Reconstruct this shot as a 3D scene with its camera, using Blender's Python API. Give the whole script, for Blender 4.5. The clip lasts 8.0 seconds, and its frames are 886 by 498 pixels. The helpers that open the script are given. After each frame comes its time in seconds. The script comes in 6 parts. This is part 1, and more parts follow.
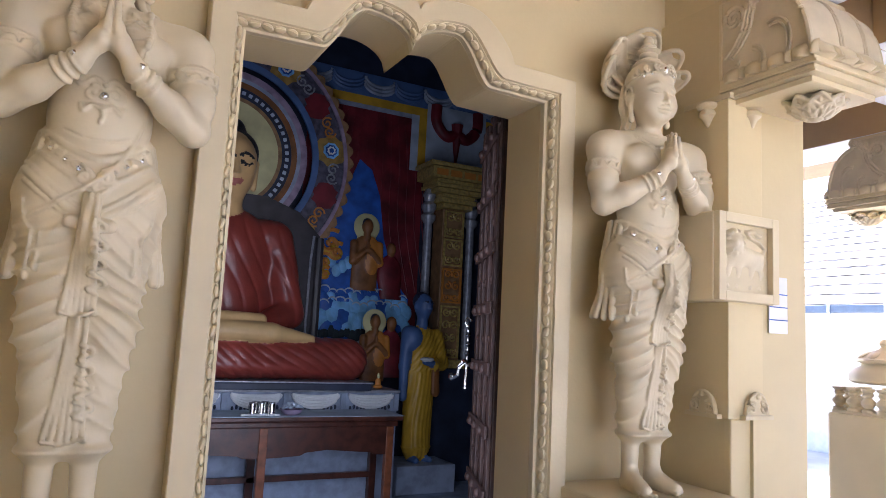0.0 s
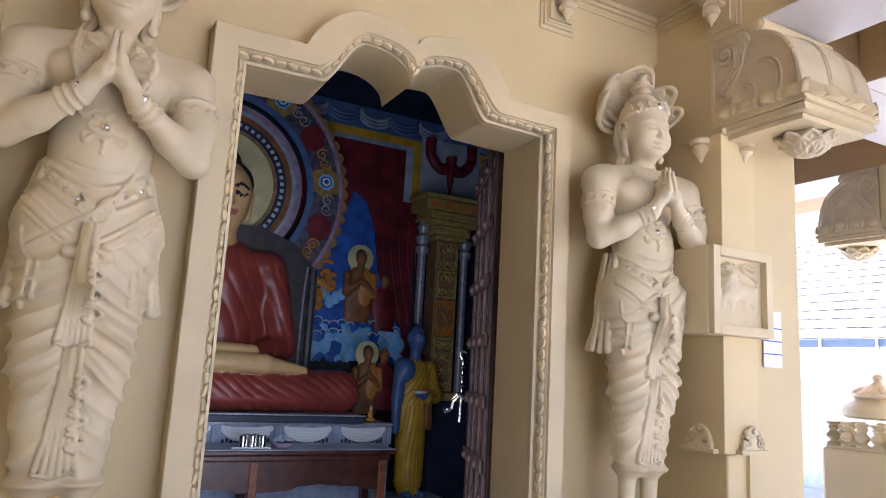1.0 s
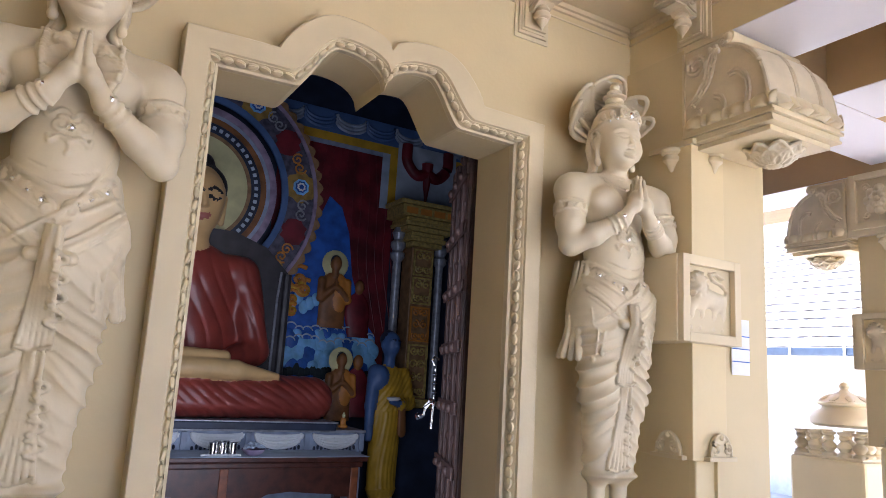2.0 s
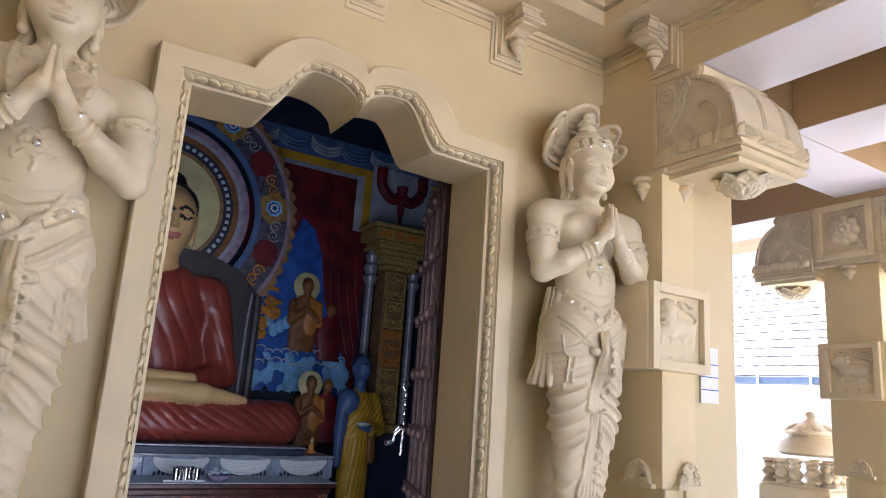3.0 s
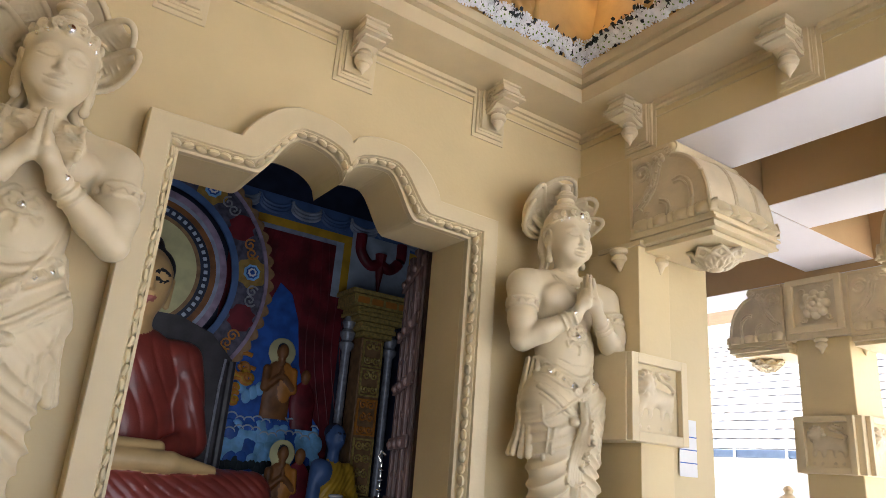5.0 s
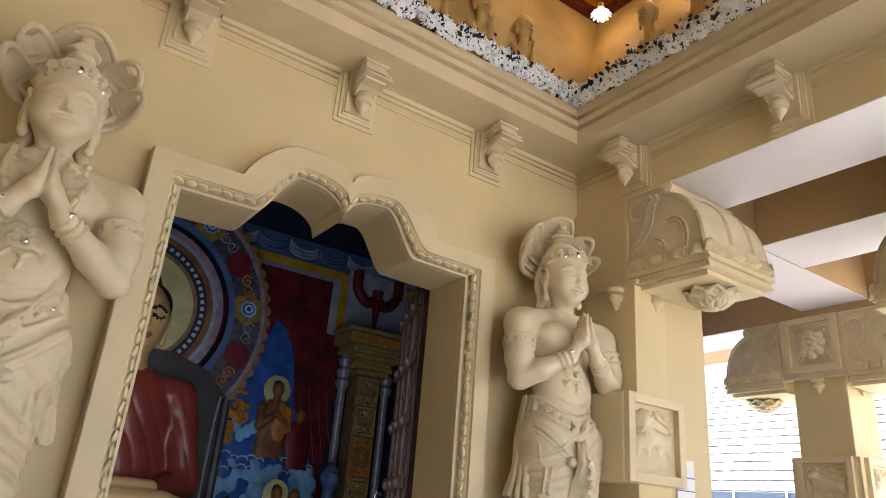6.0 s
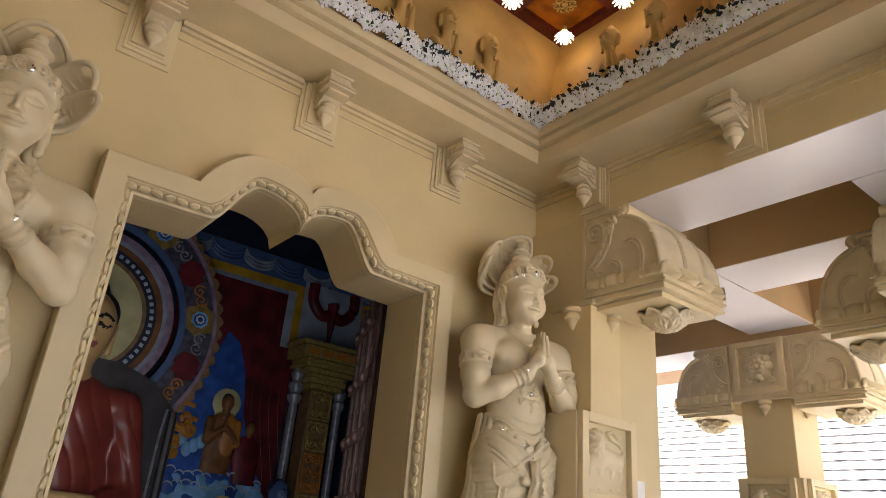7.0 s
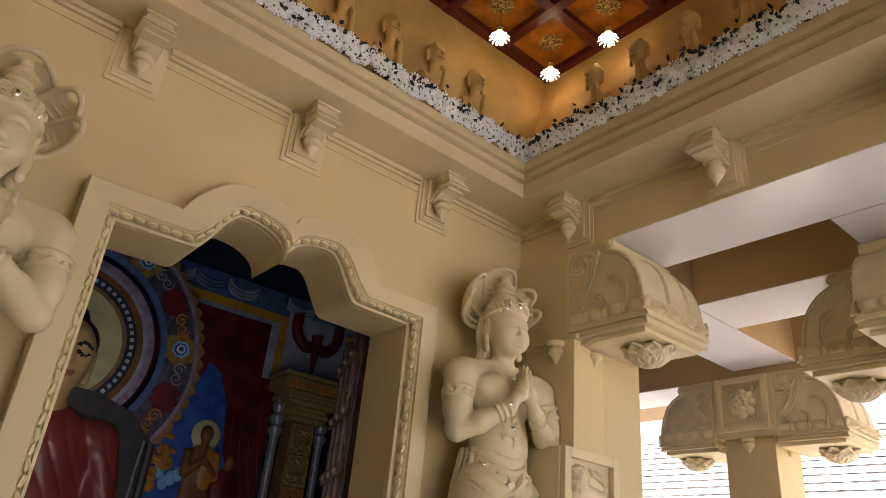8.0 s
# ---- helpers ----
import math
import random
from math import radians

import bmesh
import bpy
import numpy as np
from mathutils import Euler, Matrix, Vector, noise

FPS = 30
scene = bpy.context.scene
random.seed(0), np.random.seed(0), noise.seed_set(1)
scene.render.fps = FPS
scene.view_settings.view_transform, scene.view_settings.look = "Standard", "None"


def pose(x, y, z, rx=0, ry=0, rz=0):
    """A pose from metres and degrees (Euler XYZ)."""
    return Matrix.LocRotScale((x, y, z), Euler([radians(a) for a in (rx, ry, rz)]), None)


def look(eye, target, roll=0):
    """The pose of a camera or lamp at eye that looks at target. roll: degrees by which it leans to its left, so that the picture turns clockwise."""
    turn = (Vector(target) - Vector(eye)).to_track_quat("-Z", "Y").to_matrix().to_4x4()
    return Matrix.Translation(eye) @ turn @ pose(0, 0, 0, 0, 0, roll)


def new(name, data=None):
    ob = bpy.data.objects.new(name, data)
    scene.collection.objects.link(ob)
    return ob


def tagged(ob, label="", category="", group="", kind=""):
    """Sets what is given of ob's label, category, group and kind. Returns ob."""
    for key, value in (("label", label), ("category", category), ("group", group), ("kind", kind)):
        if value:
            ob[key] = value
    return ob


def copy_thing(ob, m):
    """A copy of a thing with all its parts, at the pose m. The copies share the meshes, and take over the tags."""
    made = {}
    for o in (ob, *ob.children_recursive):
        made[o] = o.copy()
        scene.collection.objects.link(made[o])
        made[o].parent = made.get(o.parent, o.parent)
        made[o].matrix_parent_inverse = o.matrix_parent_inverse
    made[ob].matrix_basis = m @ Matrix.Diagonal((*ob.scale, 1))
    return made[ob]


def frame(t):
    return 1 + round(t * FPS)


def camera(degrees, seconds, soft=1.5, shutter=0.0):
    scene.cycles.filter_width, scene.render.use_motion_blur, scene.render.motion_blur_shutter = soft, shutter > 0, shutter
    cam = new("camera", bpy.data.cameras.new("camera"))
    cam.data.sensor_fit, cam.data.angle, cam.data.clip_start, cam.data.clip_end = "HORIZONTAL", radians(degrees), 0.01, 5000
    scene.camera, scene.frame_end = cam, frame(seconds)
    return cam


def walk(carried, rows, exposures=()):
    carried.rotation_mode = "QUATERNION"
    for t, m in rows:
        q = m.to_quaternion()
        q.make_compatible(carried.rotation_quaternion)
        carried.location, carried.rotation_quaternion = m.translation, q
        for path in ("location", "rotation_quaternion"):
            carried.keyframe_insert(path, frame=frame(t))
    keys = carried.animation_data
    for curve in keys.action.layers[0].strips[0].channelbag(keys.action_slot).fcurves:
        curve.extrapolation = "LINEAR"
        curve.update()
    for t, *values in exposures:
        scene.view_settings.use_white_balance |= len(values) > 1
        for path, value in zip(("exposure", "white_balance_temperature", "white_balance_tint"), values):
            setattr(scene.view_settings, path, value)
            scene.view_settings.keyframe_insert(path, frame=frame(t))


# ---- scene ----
cam = camera(65.0, 8.0, soft=0.75)
EXPOSURES = [(0.0, 2.26, 5700, 20), (4.0, 2.20, 5850, 17), (5.5, 2.12, 6300, 12), (6.0, 2.02, 6400, 12), (6.5, 1.66, 6600, 15), (7.0, 1.72, 6750, 15), (8.0, 1.56, 7200, 16)]
PATH = [
    (0, (0.562, -2.825, 1.644), (1.478, -1.064, 1.889), 2.9),
    (0.5, (0.549, -2.822, 1.645), (1.472, -1.071, 1.937), 3.0),
    (1, (0.54, -2.823, 1.644), (1.466, -1.082, 1.98), 3.2),
    (1.5, (0.544, -2.833, 1.641), (1.471, -1.095, 1.988), 3.1),
    (2, (0.562, -2.831, 1.642), (1.542, -1.125, 2.001), 3.4),
    (3.5, (0.573, -2.825, 1.644), (1.612, -1.185, 2.125), 3.9),
    (4, (0.549, -2.832, 1.641), (1.588, -1.209, 2.176), 4.1),
    (5.5, (0.54, -2.836, 1.64), (1.581, -1.266, 2.31), 4.6),
    (6, (0.524, -2.854, 1.635), (1.554, -1.3, 2.358), 4.8),
    (6.5, (0.541, -2.828, 1.644), (1.615, -1.319, 2.399), 5.0),
    (7, (0.526, -2.836, 1.642), (1.64, -1.367, 2.415), 5.1),
    (7.5, (0.572, -2.824, 1.645), (1.691, -1.386, 2.47), 5.6),
    (8, (0.541, -2.841, 1.641), (1.654, -1.42, 2.503), 5.6),
]
walk(cam, [(t, look(eye, target, roll)) for t, eye, target, roll in PATH], EXPOSURES)

# ---- world and large lights ----
SUN_EL, SUN_AZ = 60, 62
world = bpy.data.worlds.new("sky")
scene.world = world
world.use_nodes = True
wn = world.node_tree.nodes
sky = wn.new("ShaderNodeTexSky")
sky.sky_type, sky.sun_disc = "NISHITA", False
sky.sun_elevation, sky.sun_rotation = radians(SUN_EL), radians(SUN_AZ)
sky.dust_density = 3.0
world.node_tree.links.new(sky.outputs[0], wn["Background"].inputs[0])
wn["Background"].inputs[1].default_value = 0.15
sun_data = bpy.data.lights.new("sun", "SUN")
sun_data.energy, sun_data.angle, sun_data.color = 5.0, radians(0.5), (1.0, 0.95, 0.86)
sun = new("sun", sun_data)
e, a = radians(SUN_EL), radians(SUN_AZ)
door_fill = bpy.data.lights.new("door_daylight", "AREA")   # added fill lamp inside the doorway, in place of skylight, to brighten the shrine
door_fill.shape, door_fill.size, door_fill.size_y = "RECTANGLE", 1.4, 2.5
door_fill.energy, door_fill.color = 7.2, (0.84, 0.91, 1.0)
new("door_daylight", door_fill).matrix_world = look((1.8, 0.34, 1.5), (1.8, 2.0, 1.45))
sun.matrix_world = look((0, 0, 0), (-math.cos(e) * math.sin(a), -math.cos(e) * math.cos(a), -math.sin(e)))


# ---- materials ----
def material(name, color, rough=0.6, metal=0.0, vary=0.12, scale=6.0, bump=0.1, fine=60.0, second=None, coat=0.0, uneven=0.1):
    """A painted, cast or worn surface: two scales of tone, a fine relief, and an optional second colour in patches."""
    m = bpy.data.materials.new(name)
    m.use_nodes = True
    n, l = m.node_tree.nodes, m.node_tree.links
    b = n["Principled BSDF"]
    b.inputs["Roughness"].default_value, b.inputs["Metallic"].default_value = rough, metal
    b.inputs["Coat Weight"].default_value = coat
    co = n.new("ShaderNodeTexCoord")
    big, small = n.new("ShaderNodeTexNoise"), n.new("ShaderNodeTexNoise")
    big.inputs["Scale"].default_value, big.inputs["Detail"].default_value = scale, 5
    small.inputs["Scale"].default_value, small.inputs["Detail"].default_value = fine, 3
    for k in (big, small):
        l.new(co.outputs["Object"], k.inputs["Vector"])
    mix = n.new("ShaderNodeMix")
    mix.data_type = "RGBA"
    dark = [c * (1 - vary) for c in color]
    mix.inputs["A"].default_value = (*(second or dark), 1)
    mix.inputs["B"].default_value = (*[min(1, c * (1 + vary * 0.4)) for c in color], 1)
    ramp = n.new("ShaderNodeMapRange")
    ramp.inputs["From Min"].default_value, ramp.inputs["From Max"].default_value = 0.35, 0.6
    l.new(big.outputs["Fac"], ramp.inputs["Value"])
    l.new(ramp.outputs["Result"], mix.inputs["Factor"])
    info = n.new("ShaderNodeObjectInfo")
    hsv = n.new("ShaderNodeHueSaturation")
    val = n.new("ShaderNodeMapRange")
    val.inputs["To Min"].default_value, val.inputs["To Max"].default_value = 0.95, 1.05
    l.new(info.outputs["Random"], val.inputs["Value"])
    l.new(val.outputs["Result"], hsv.inputs["Value"])
    l.new(mix.outputs["Result"], hsv.inputs["Color"])
    l.new(hsv.outputs["Color"], b.inputs["Base Color"])
    rr = n.new("ShaderNodeMapRange")
    rr.inputs["To Min"].default_value, rr.inputs["To Max"].default_value = max(0.02, rough - uneven), min(1, rough + uneven)
    l.new(small.outputs["Fac"], rr.inputs["Value"])
    l.new(rr.outputs["Result"], b.inputs["Roughness"])
    bp = n.new("ShaderNodeBump")
    bp.inputs["Strength"].default_value, bp.inputs["Distance"].default_value = bump, 0.01
    l.new(small.outputs["Fac"], bp.inputs["Height"])
    l.new(bp.outputs["Normal"], b.inputs["Normal"])
    return m


def glowing(name, color, power):
    m = bpy.data.materials.new(name)
    m.use_nodes = True
    b = m.node_tree.nodes["Principled BSDF"]
    b.inputs["Base Color"].default_value = (*color, 1)
    b.inputs["Emission Color"].default_value = (*color, 1)
    b.inputs["Emission Strength"].default_value = power
    return m


M_WALL = material("cream_wall_paint", (0.66, 0.530, 0.295), 0.5, vary=0.07, scale=1.6, bump=0.08, fine=45)
M_TRIM = material("cream_trim_paint", (0.67, 0.555, 0.345), 0.45, vary=0.07, scale=3, bump=0.06)
M_STATUE = material("pale_cast_plaster", (0.68, 0.575, 0.385), 0.42, vary=0.08, scale=5, bump=0.06, fine=80)
# cream gloss paint with the yard's bright reflection put into the base colour
M_SOFFIT = material("soffit_paint_with_sheen", (0.74, 0.71, 0.73), 0.30, vary=0.03, scale=2, bump=0.0, uneven=0.01)
M_CARVED = material("pale_carved_paint", (0.65, 0.545, 0.365), 0.5, vary=0.1, scale=7, bump=0.1)
M_DRUM = material("ochre_wall_paint", (0.60, 0.40, 0.14), 0.6, vary=0.2, scale=2.5, bump=0.08)
M_FLOOR = material("pale_floor_tile", (0.64, 0.62, 0.59), 0.3, vary=0.1, scale=3)
M_GROUND = material("pale_sand", (0.66, 0.65, 0.62), 0.9, vary=0.2, scale=0.8, bump=0.4, fine=20)
M_MAROON = material("maroon_gloss_paint", (0.10, 0.012, 0.008), 0.3, vary=0.2, bump=0.03)
M_PANEL = material("varnished_orange_wood", (0.34, 0.12, 0.015), 0.2, vary=0.4, scale=9, bump=0.08)
M_GILT = material("gilt", (0.52, 0.38, 0.12), 0.35, metal=0.15, vary=0.35, scale=30)
M_DOOR = material("dark_door_wood", (0.050, 0.022, 0.015), 0.6, vary=0.4, scale=12, bump=0.12)
M_OCHRE = material("ochre_flower_paint", (0.36, 0.22, 0.05), 0.5, vary=0.3, scale=14)
M_WOOD = material("dark_red_wood", (0.075, 0.022, 0.013), 0.35, vary=0.4, scale=12, bump=0.12)
# verandah shade put into the colours: brown ceiling, tan for the cream beams
M_CEIL_SHADE = material("ceiling_shade_brown", (0.26, 0.16, 0.08), 0.6, vary=0.1)
M_BEAM_SHADE = material("beam_shade_tan", (0.50, 0.34, 0.17), 0.5, vary=0.08, scale=2, bump=0.06)
M_RED = material("red_robe_paint", (0.25, 0.045, 0.032), 0.36, vary=0.25, scale=4)
M_SKIN = material("golden_skin_paint", (0.62, 0.40, 0.17), 0.4, vary=0.1)
M_LIP = material("rose_lip_paint", (0.42, 0.13, 0.10), 0.4, vary=0.1)
M_BLACK = material("black_hair_paint", (0.012, 0.012, 0.014), 0.5, bump=0.6, fine=50)
M_YELLOW = material("yellow_robe_paint", (0.62, 0.36, 0.03), 0.4, vary=0.2, scale=6)
M_BROWNROBE = material("brown_robe_paint", (0.25, 0.10, 0.03), 0.5, vary=0.3, scale=8)
M_BLUE = material("bright_blue_paint", (0.03, 0.12, 0.50), 0.45, vary=0.4, scale=5)
M_SKYBLUE = material("cloud_blue_paint", (0.24, 0.55, 0.90), 0.5, vary=0.3, scale=7)
M_BLUESKIN = material("slate_blue_paint", (0.08, 0.15, 0.33), 0.45, vary=0.2)
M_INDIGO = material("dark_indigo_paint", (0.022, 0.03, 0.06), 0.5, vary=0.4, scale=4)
M_DARKRED = material("crimson_curtain_paint", (0.16, 0.012, 0.02), 0.5, vary=0.5, scale=4)
M_PALEYEL = material("pale_yellow_paint", (0.62, 0.58, 0.30), 0.5, vary=0.15, scale=5)
M_PINK = material("lilac_paint", (0.34, 0.26, 0.36), 0.5, vary=0.3, scale=9)
M_LILACGREY = material("grey_lilac_paint", (0.085, 0.08, 0.115), 0.5, vary=0.5, scale=14)
M_TANBROWN = material("tan_brown_paint", (0.30, 0.17, 0.075), 0.5, vary=0.3, scale=12)
M_ORANGE = material("orange_paint", (0.62, 0.24, 0.04), 0.45, vary=0.2)
M_WHITE = material("white_paint", (0.80, 0.80, 0.80), 0.5, vary=0.05)
M_GREYBLUE = material("grey_blue_paint", (0.32, 0.37, 0.48), 0.5, vary=0.25, scale=8)
M_PALEBLUE = material("pale_blue_paint", (0.45, 0.52, 0.62), 0.5, vary=0.2, scale=5)
M_SILVER = material("silver_paint", (0.36, 0.37, 0.41), 0.4, metal=0.3, vary=0.3, scale=20)
M_STEEL = material("polished_steel", (0.75, 0.74, 0.70), 0.18, metal=1.0, vary=0.1)
M_LEAF = material("dark_leaf", (0.010, 0.022, 0.03), 0.6, vary=0.4)
M_PETAL = material("white_petal", (0.92, 0.95, 1.0), 0.6, vary=0.02)
M_EYE = material("daisy_eye", (0.16, 0.28, 0.04), 0.7)
M_TILE = material("weathered_roof_tile", (0.62, 0.56, 0.50), 0.85, vary=0.35, scale=2, bump=0.3)
M_GUTTER = material("blue_grey_gutter", (0.10, 0.14, 0.20), 0.5)
M_OUTWALL = material("whitewashed_wall", (0.86, 0.85, 0.83), 0.8, vary=0.08)
M_GEM = material("cut_crystal", (0.95, 0.97, 1.0), 0.12, metal=1.0, vary=0.02, bump=0, coat=1.0)
M_GLOW = glowing("lamp_glass_glow", (1.0, 0.80, 0.55), 3.2)


# ---- building helpers ----
def link_bm(name, bm, mats):
    me = bpy.data.meshes.new(name)
    bmesh.ops.recalc_face_normals(bm, faces=bm.faces)
    bm.to_mesh(me)
    bm.free()
    for m in mats if isinstance(mats, (list, tuple)) else [mats]:
        me.materials.append(m)
    return new(name, me)


def smooth(ob, angle=40):
    me = ob.data
    me.polygons.foreach_set("use_smooth", [True] * len(me.polygons))
    me.set_sharp_from_angle(angle=radians(angle))
    return ob


def part(name, bm, mats, parent, label=""):
    ob = link_bm(name, bm, mats)
    ob.parent = parent
    ob.matrix_parent_inverse = parent.matrix_world.inverted() if parent.type != "EMPTY" else Matrix()
    if label:
        tagged(ob, label)
    return ob


def thing(name, label, category, group="", kind="", at=(0, 0, 0), rz=0):
    ob = new(name)
    ob.empty_display_size = 0.1
    ob.matrix_world = pose(*at, 0, 0, rz)
    return tagged(ob, label, category, group, kind)


def setting(name, bm, mats, label, category):
    return tagged(link_bm(name, bm, mats), label, category, kind="structure")


def box(bm, x0, x1, y0, y1, z0, z1, bevel=0.0):
    vs = [bm.verts.new((x, y, z)) for x in (x0, x1) for y in (y0, y1) for z in (z0, z1)]
    fs = [bm.faces.new([vs[i] for i in q]) for q in ((0, 1, 3, 2), (4, 6, 7, 5), (0, 4, 5, 1), (2, 3, 7, 6), (0, 2, 6, 4), (1, 5, 7, 3))]
    if bevel:
        es = list({e for f in fs for e in f.edges})
        bmesh.ops.bevel(bm, geom=es, offset=bevel, segments=2, affect="EDGES", profile=0.5)
    return vs


def boxes(*rows, bevel=0.0):
    bm = bmesh.new()
    for r in rows:
        box(bm, *r, bevel=bevel)
    return bm


def lathe(bm, profile, at=(0, 0, 0), turn=None, seg=16, flute=0.0, lobes=8):
    """A turned solid: profile of (radius, height). flute: lobed rim depth."""
    m = Matrix.Translation(at) @ (turn or Matrix())
    rings = []
    for r, z in profile:
        ring = []
        for k in range(seg):
            a = 2 * math.pi * k / seg
            q = r * (1 - flute * (0.5 - 0.5 * abs(math.cos(a * lobes / 2))) * 2) if flute else r
            ring.append(bm.verts.new(m @ Vector((q * math.cos(a), q * math.sin(a), z))))
        rings.append(ring)
    for p, q in zip(rings, rings[1:]):
        for k in range(seg):
            bm.faces.new((p[k], p[(k + 1) % seg], q[(k + 1) % seg], q[k]))
    bm.faces.new(rings[0])
    bm.faces.new(rings[-1])


def prism(bm, outline, to3, d0, d1):
    """An outline of (u, v) pushed from depth d0 to d1; to3(u, v, d) gives the place."""
    a = [bm.verts.new(to3(u, v, d0)) for u, v in outline]
    b = [bm.verts.new(to3(u, v, d1)) for u, v in outline]
    n = len(outline)
    for k in range(n):
        bm.faces.new((a[k], a[(k + 1) % n], b[(k + 1) % n], b[k]))
    bm.faces.new(a)
    bm.faces.new(b)


def tube(bm, pts, radius, seg=6, taper=None):
    """A round bar along points."""
    pts = [Vector(p) for p in pts]
    rings = []
    for i, p in enumerate(pts):
        d = (pts[min(i + 1, len(pts) - 1)] - pts[max(i - 1, 0)]).normalized()
        u = d.cross(Vector((0, 0, 1)) if abs(d.z) < 0.9 else Vector((1, 0, 0))).normalized()
        v = d.cross(u)
        r = radius * (taper(i / (len(pts) - 1)) if taper else 1)
        rings.append([bm.verts.new(p + r * (math.cos(k * 2 * math.pi / seg) * u + math.sin(k * 2 * math.pi / seg) * v)) for k in range(seg)])
    for p, q in zip(rings, rings[1:]):
        for k in range(seg):
            bm.faces.new((p[k], p[(k + 1) % seg], q[(k + 1) % seg], q[k]))
    bm.faces.new(rings[0])
    bm.faces.new(rings[-1])


def blob(bm, at, r, seg=8, rings=5, turn=None):
    """A rounded lump with radii r."""
    m = Matrix.Translation(at) @ (turn or Matrix()) @ Matrix.Diagonal((*r, 1))
    bmesh.ops.create_uvsphere(bm, u_segments=seg, v_segments=rings, radius=1, matrix=m)


def spiral(cx, cy, r0, turns, start, n=22, sense=1):
    return [(cx + r0 * (1 - 0.85 * k / n) * math.cos(start + sense * turns * 2 * math.pi * k / n),
             cy + r0 * (1 - 0.85 * k / n) * math.sin(start + sense * turns * 2 * math.pi * k / n)) for k in range(n + 1)]


def curve(pts, n=6):
    """A smooth line through points."""
    p = [np.array(q, float) for q in pts]
    p = [2 * p[0] - p[1]] + p + [2 * p[-1] - p[-2]]
    out = []
    for a, b, c, d in zip(p, p[1:], p[2:], p[3:]):
        for k in range(n):
            t = k / n
            out.append(tuple(0.5 * (2 * b + (c - a) * t + (2 * a - 5 * b + 4 * c - d) * t * t + (3 * b - a - 3 * c + d) * t ** 3)))
    return out + [tuple(p[-2])]


# ---- carved forms: a field of rounded solids, skinned ----
class Carving:
    """Smoothly joined rounded solids on a grid, skinned into one closed mesh."""

    def __init__(self, low, high, step):
        self.low, self.step = np.array(low, float), step
        n = np.ceil((np.array(high) - self.low) / step).astype(int) + 1
        axes = [self.low[k] + step * np.arange(n[k]) for k in range(3)]
        self.X, self.Y, self.Z = np.meshgrid(*axes, indexing="ij")
        self.X, self.Y, self.Z = (q.astype(np.float32) for q in (self.X, self.Y, self.Z))
        self.d = np.full(self.X.shape, 9.0, np.float32)
        self.m = np.zeros(self.X.shape, np.uint8)

    def join(self, d, k=0.02, mat=0):
        near = d < self.d
        self.m[near] = mat
        if k <= 0:
            self.d = np.minimum(self.d, d)
        else:
            h = np.clip(k - np.abs(self.d - d), 0, None) / k
            self.d = np.minimum(self.d, d) - h * h * k * 0.25

    def cut(self, d, k=0.01):
        h = np.clip(k - np.abs(self.d + d), 0, None) / k
        self.d = np.maximum(self.d, -d) + h * h * k * 0.25

    def window(self, c, reach):
        i0 = np.maximum(((np.array(c) - reach - self.low) / self.step).astype(int), 0)
        i1 = ((np.array(c) + reach - self.low) / self.step).astype(int) + 2
        return tuple(slice(a, b) for a, b in zip(i0, i1))

    def local(self, c, reach, field, k, mat):
        w = self.window(c, reach)
        if self.d[w].size == 0:
            return
        d, old = field(self.X[w] - c[0], self.Y[w] - c[1], self.Z[w] - c[2]), self.d[w]
        self.m[w] = np.where(d < old, mat, self.m[w])
        h = np.clip(k - np.abs(old - d), 0, None) / max(k, 1e-6)
        self.d[w] = np.minimum(old, d) - h * h * k * 0.25

    def ball(self, c, r, k=0.02, mat=0):
        """An ellipsoid with radii r."""
        r = np.array(r if np.ndim(r) else (r, r, r), float)

        def field(x, y, z):
            q = np.sqrt((x / r[0]) ** 2 + (y / r[1]) ** 2 + (z / r[2]) ** 2)
            g = np.sqrt((x / r[0] ** 2) ** 2 + (y / r[1] ** 2) ** 2 + (z / r[2] ** 2) ** 2) + 1e-6
            return (q * (q - 1) / g).astype(np.float32)
        self.local(c, r + k + 4 * self.step, field, k, mat)

    def limb(self, a, b, ra, rb, k=0.02, mat=0, flat=1.0):
        """A rounded cone from a to b; flat squeezes it in y."""
        a, b = np.array(a, float), np.array(b, float)
        c, h = (a + b) / 2, (b - a) / 2

        def field(x, y, z):
            px, py, pz = x + h[0], (y + h[1]) / 1.0, z + h[2]
            t = np.clip((px * 2 * h[0] + py * 2 * h[1] + pz * 2 * h[2]) / (4 * (h @ h) + 1e-9), 0, 1)
            e = np.sqrt((px - t * 2 * h[0]) ** 2 + ((py - t * 2 * h[1]) / flat) ** 2 + (pz - t * 2 * h[2]) ** 2)
            return ((e - (ra + (rb - ra) * t)) * min(1.0, flat)).astype(np.float32)
        self.local(c, np.abs(h) + max(ra, rb) * max(1, flat) + k + 4 * self.step, field, k, mat)

    def strand(self, pts, r, k=0.006, mat=0, r1=None):
        n = len(pts) - 1
        for i, (p, q) in enumerate(zip(pts, pts[1:])):
            s, e2 = (r if r1 is None else r + (r1 - r) * i / n), (r if r1 is None else r + (r1 - r) * (i + 1) / n)
            self.limb(p, q, s, e2, k, mat)

    def front(self, x, z, lift=0.0):
        """The y of the foremost surface at (x, z), moved forward by lift."""
        i, k = (int(round((q - self.low[n]) / self.step)) for n, q in ((0, x), (2, z)))
        col = self.d[min(max(i, 0), self.d.shape[0] - 1), :, min(max(k, 0), self.d.shape[2] - 1)]
        hit = np.flatnonzero(col < 0)
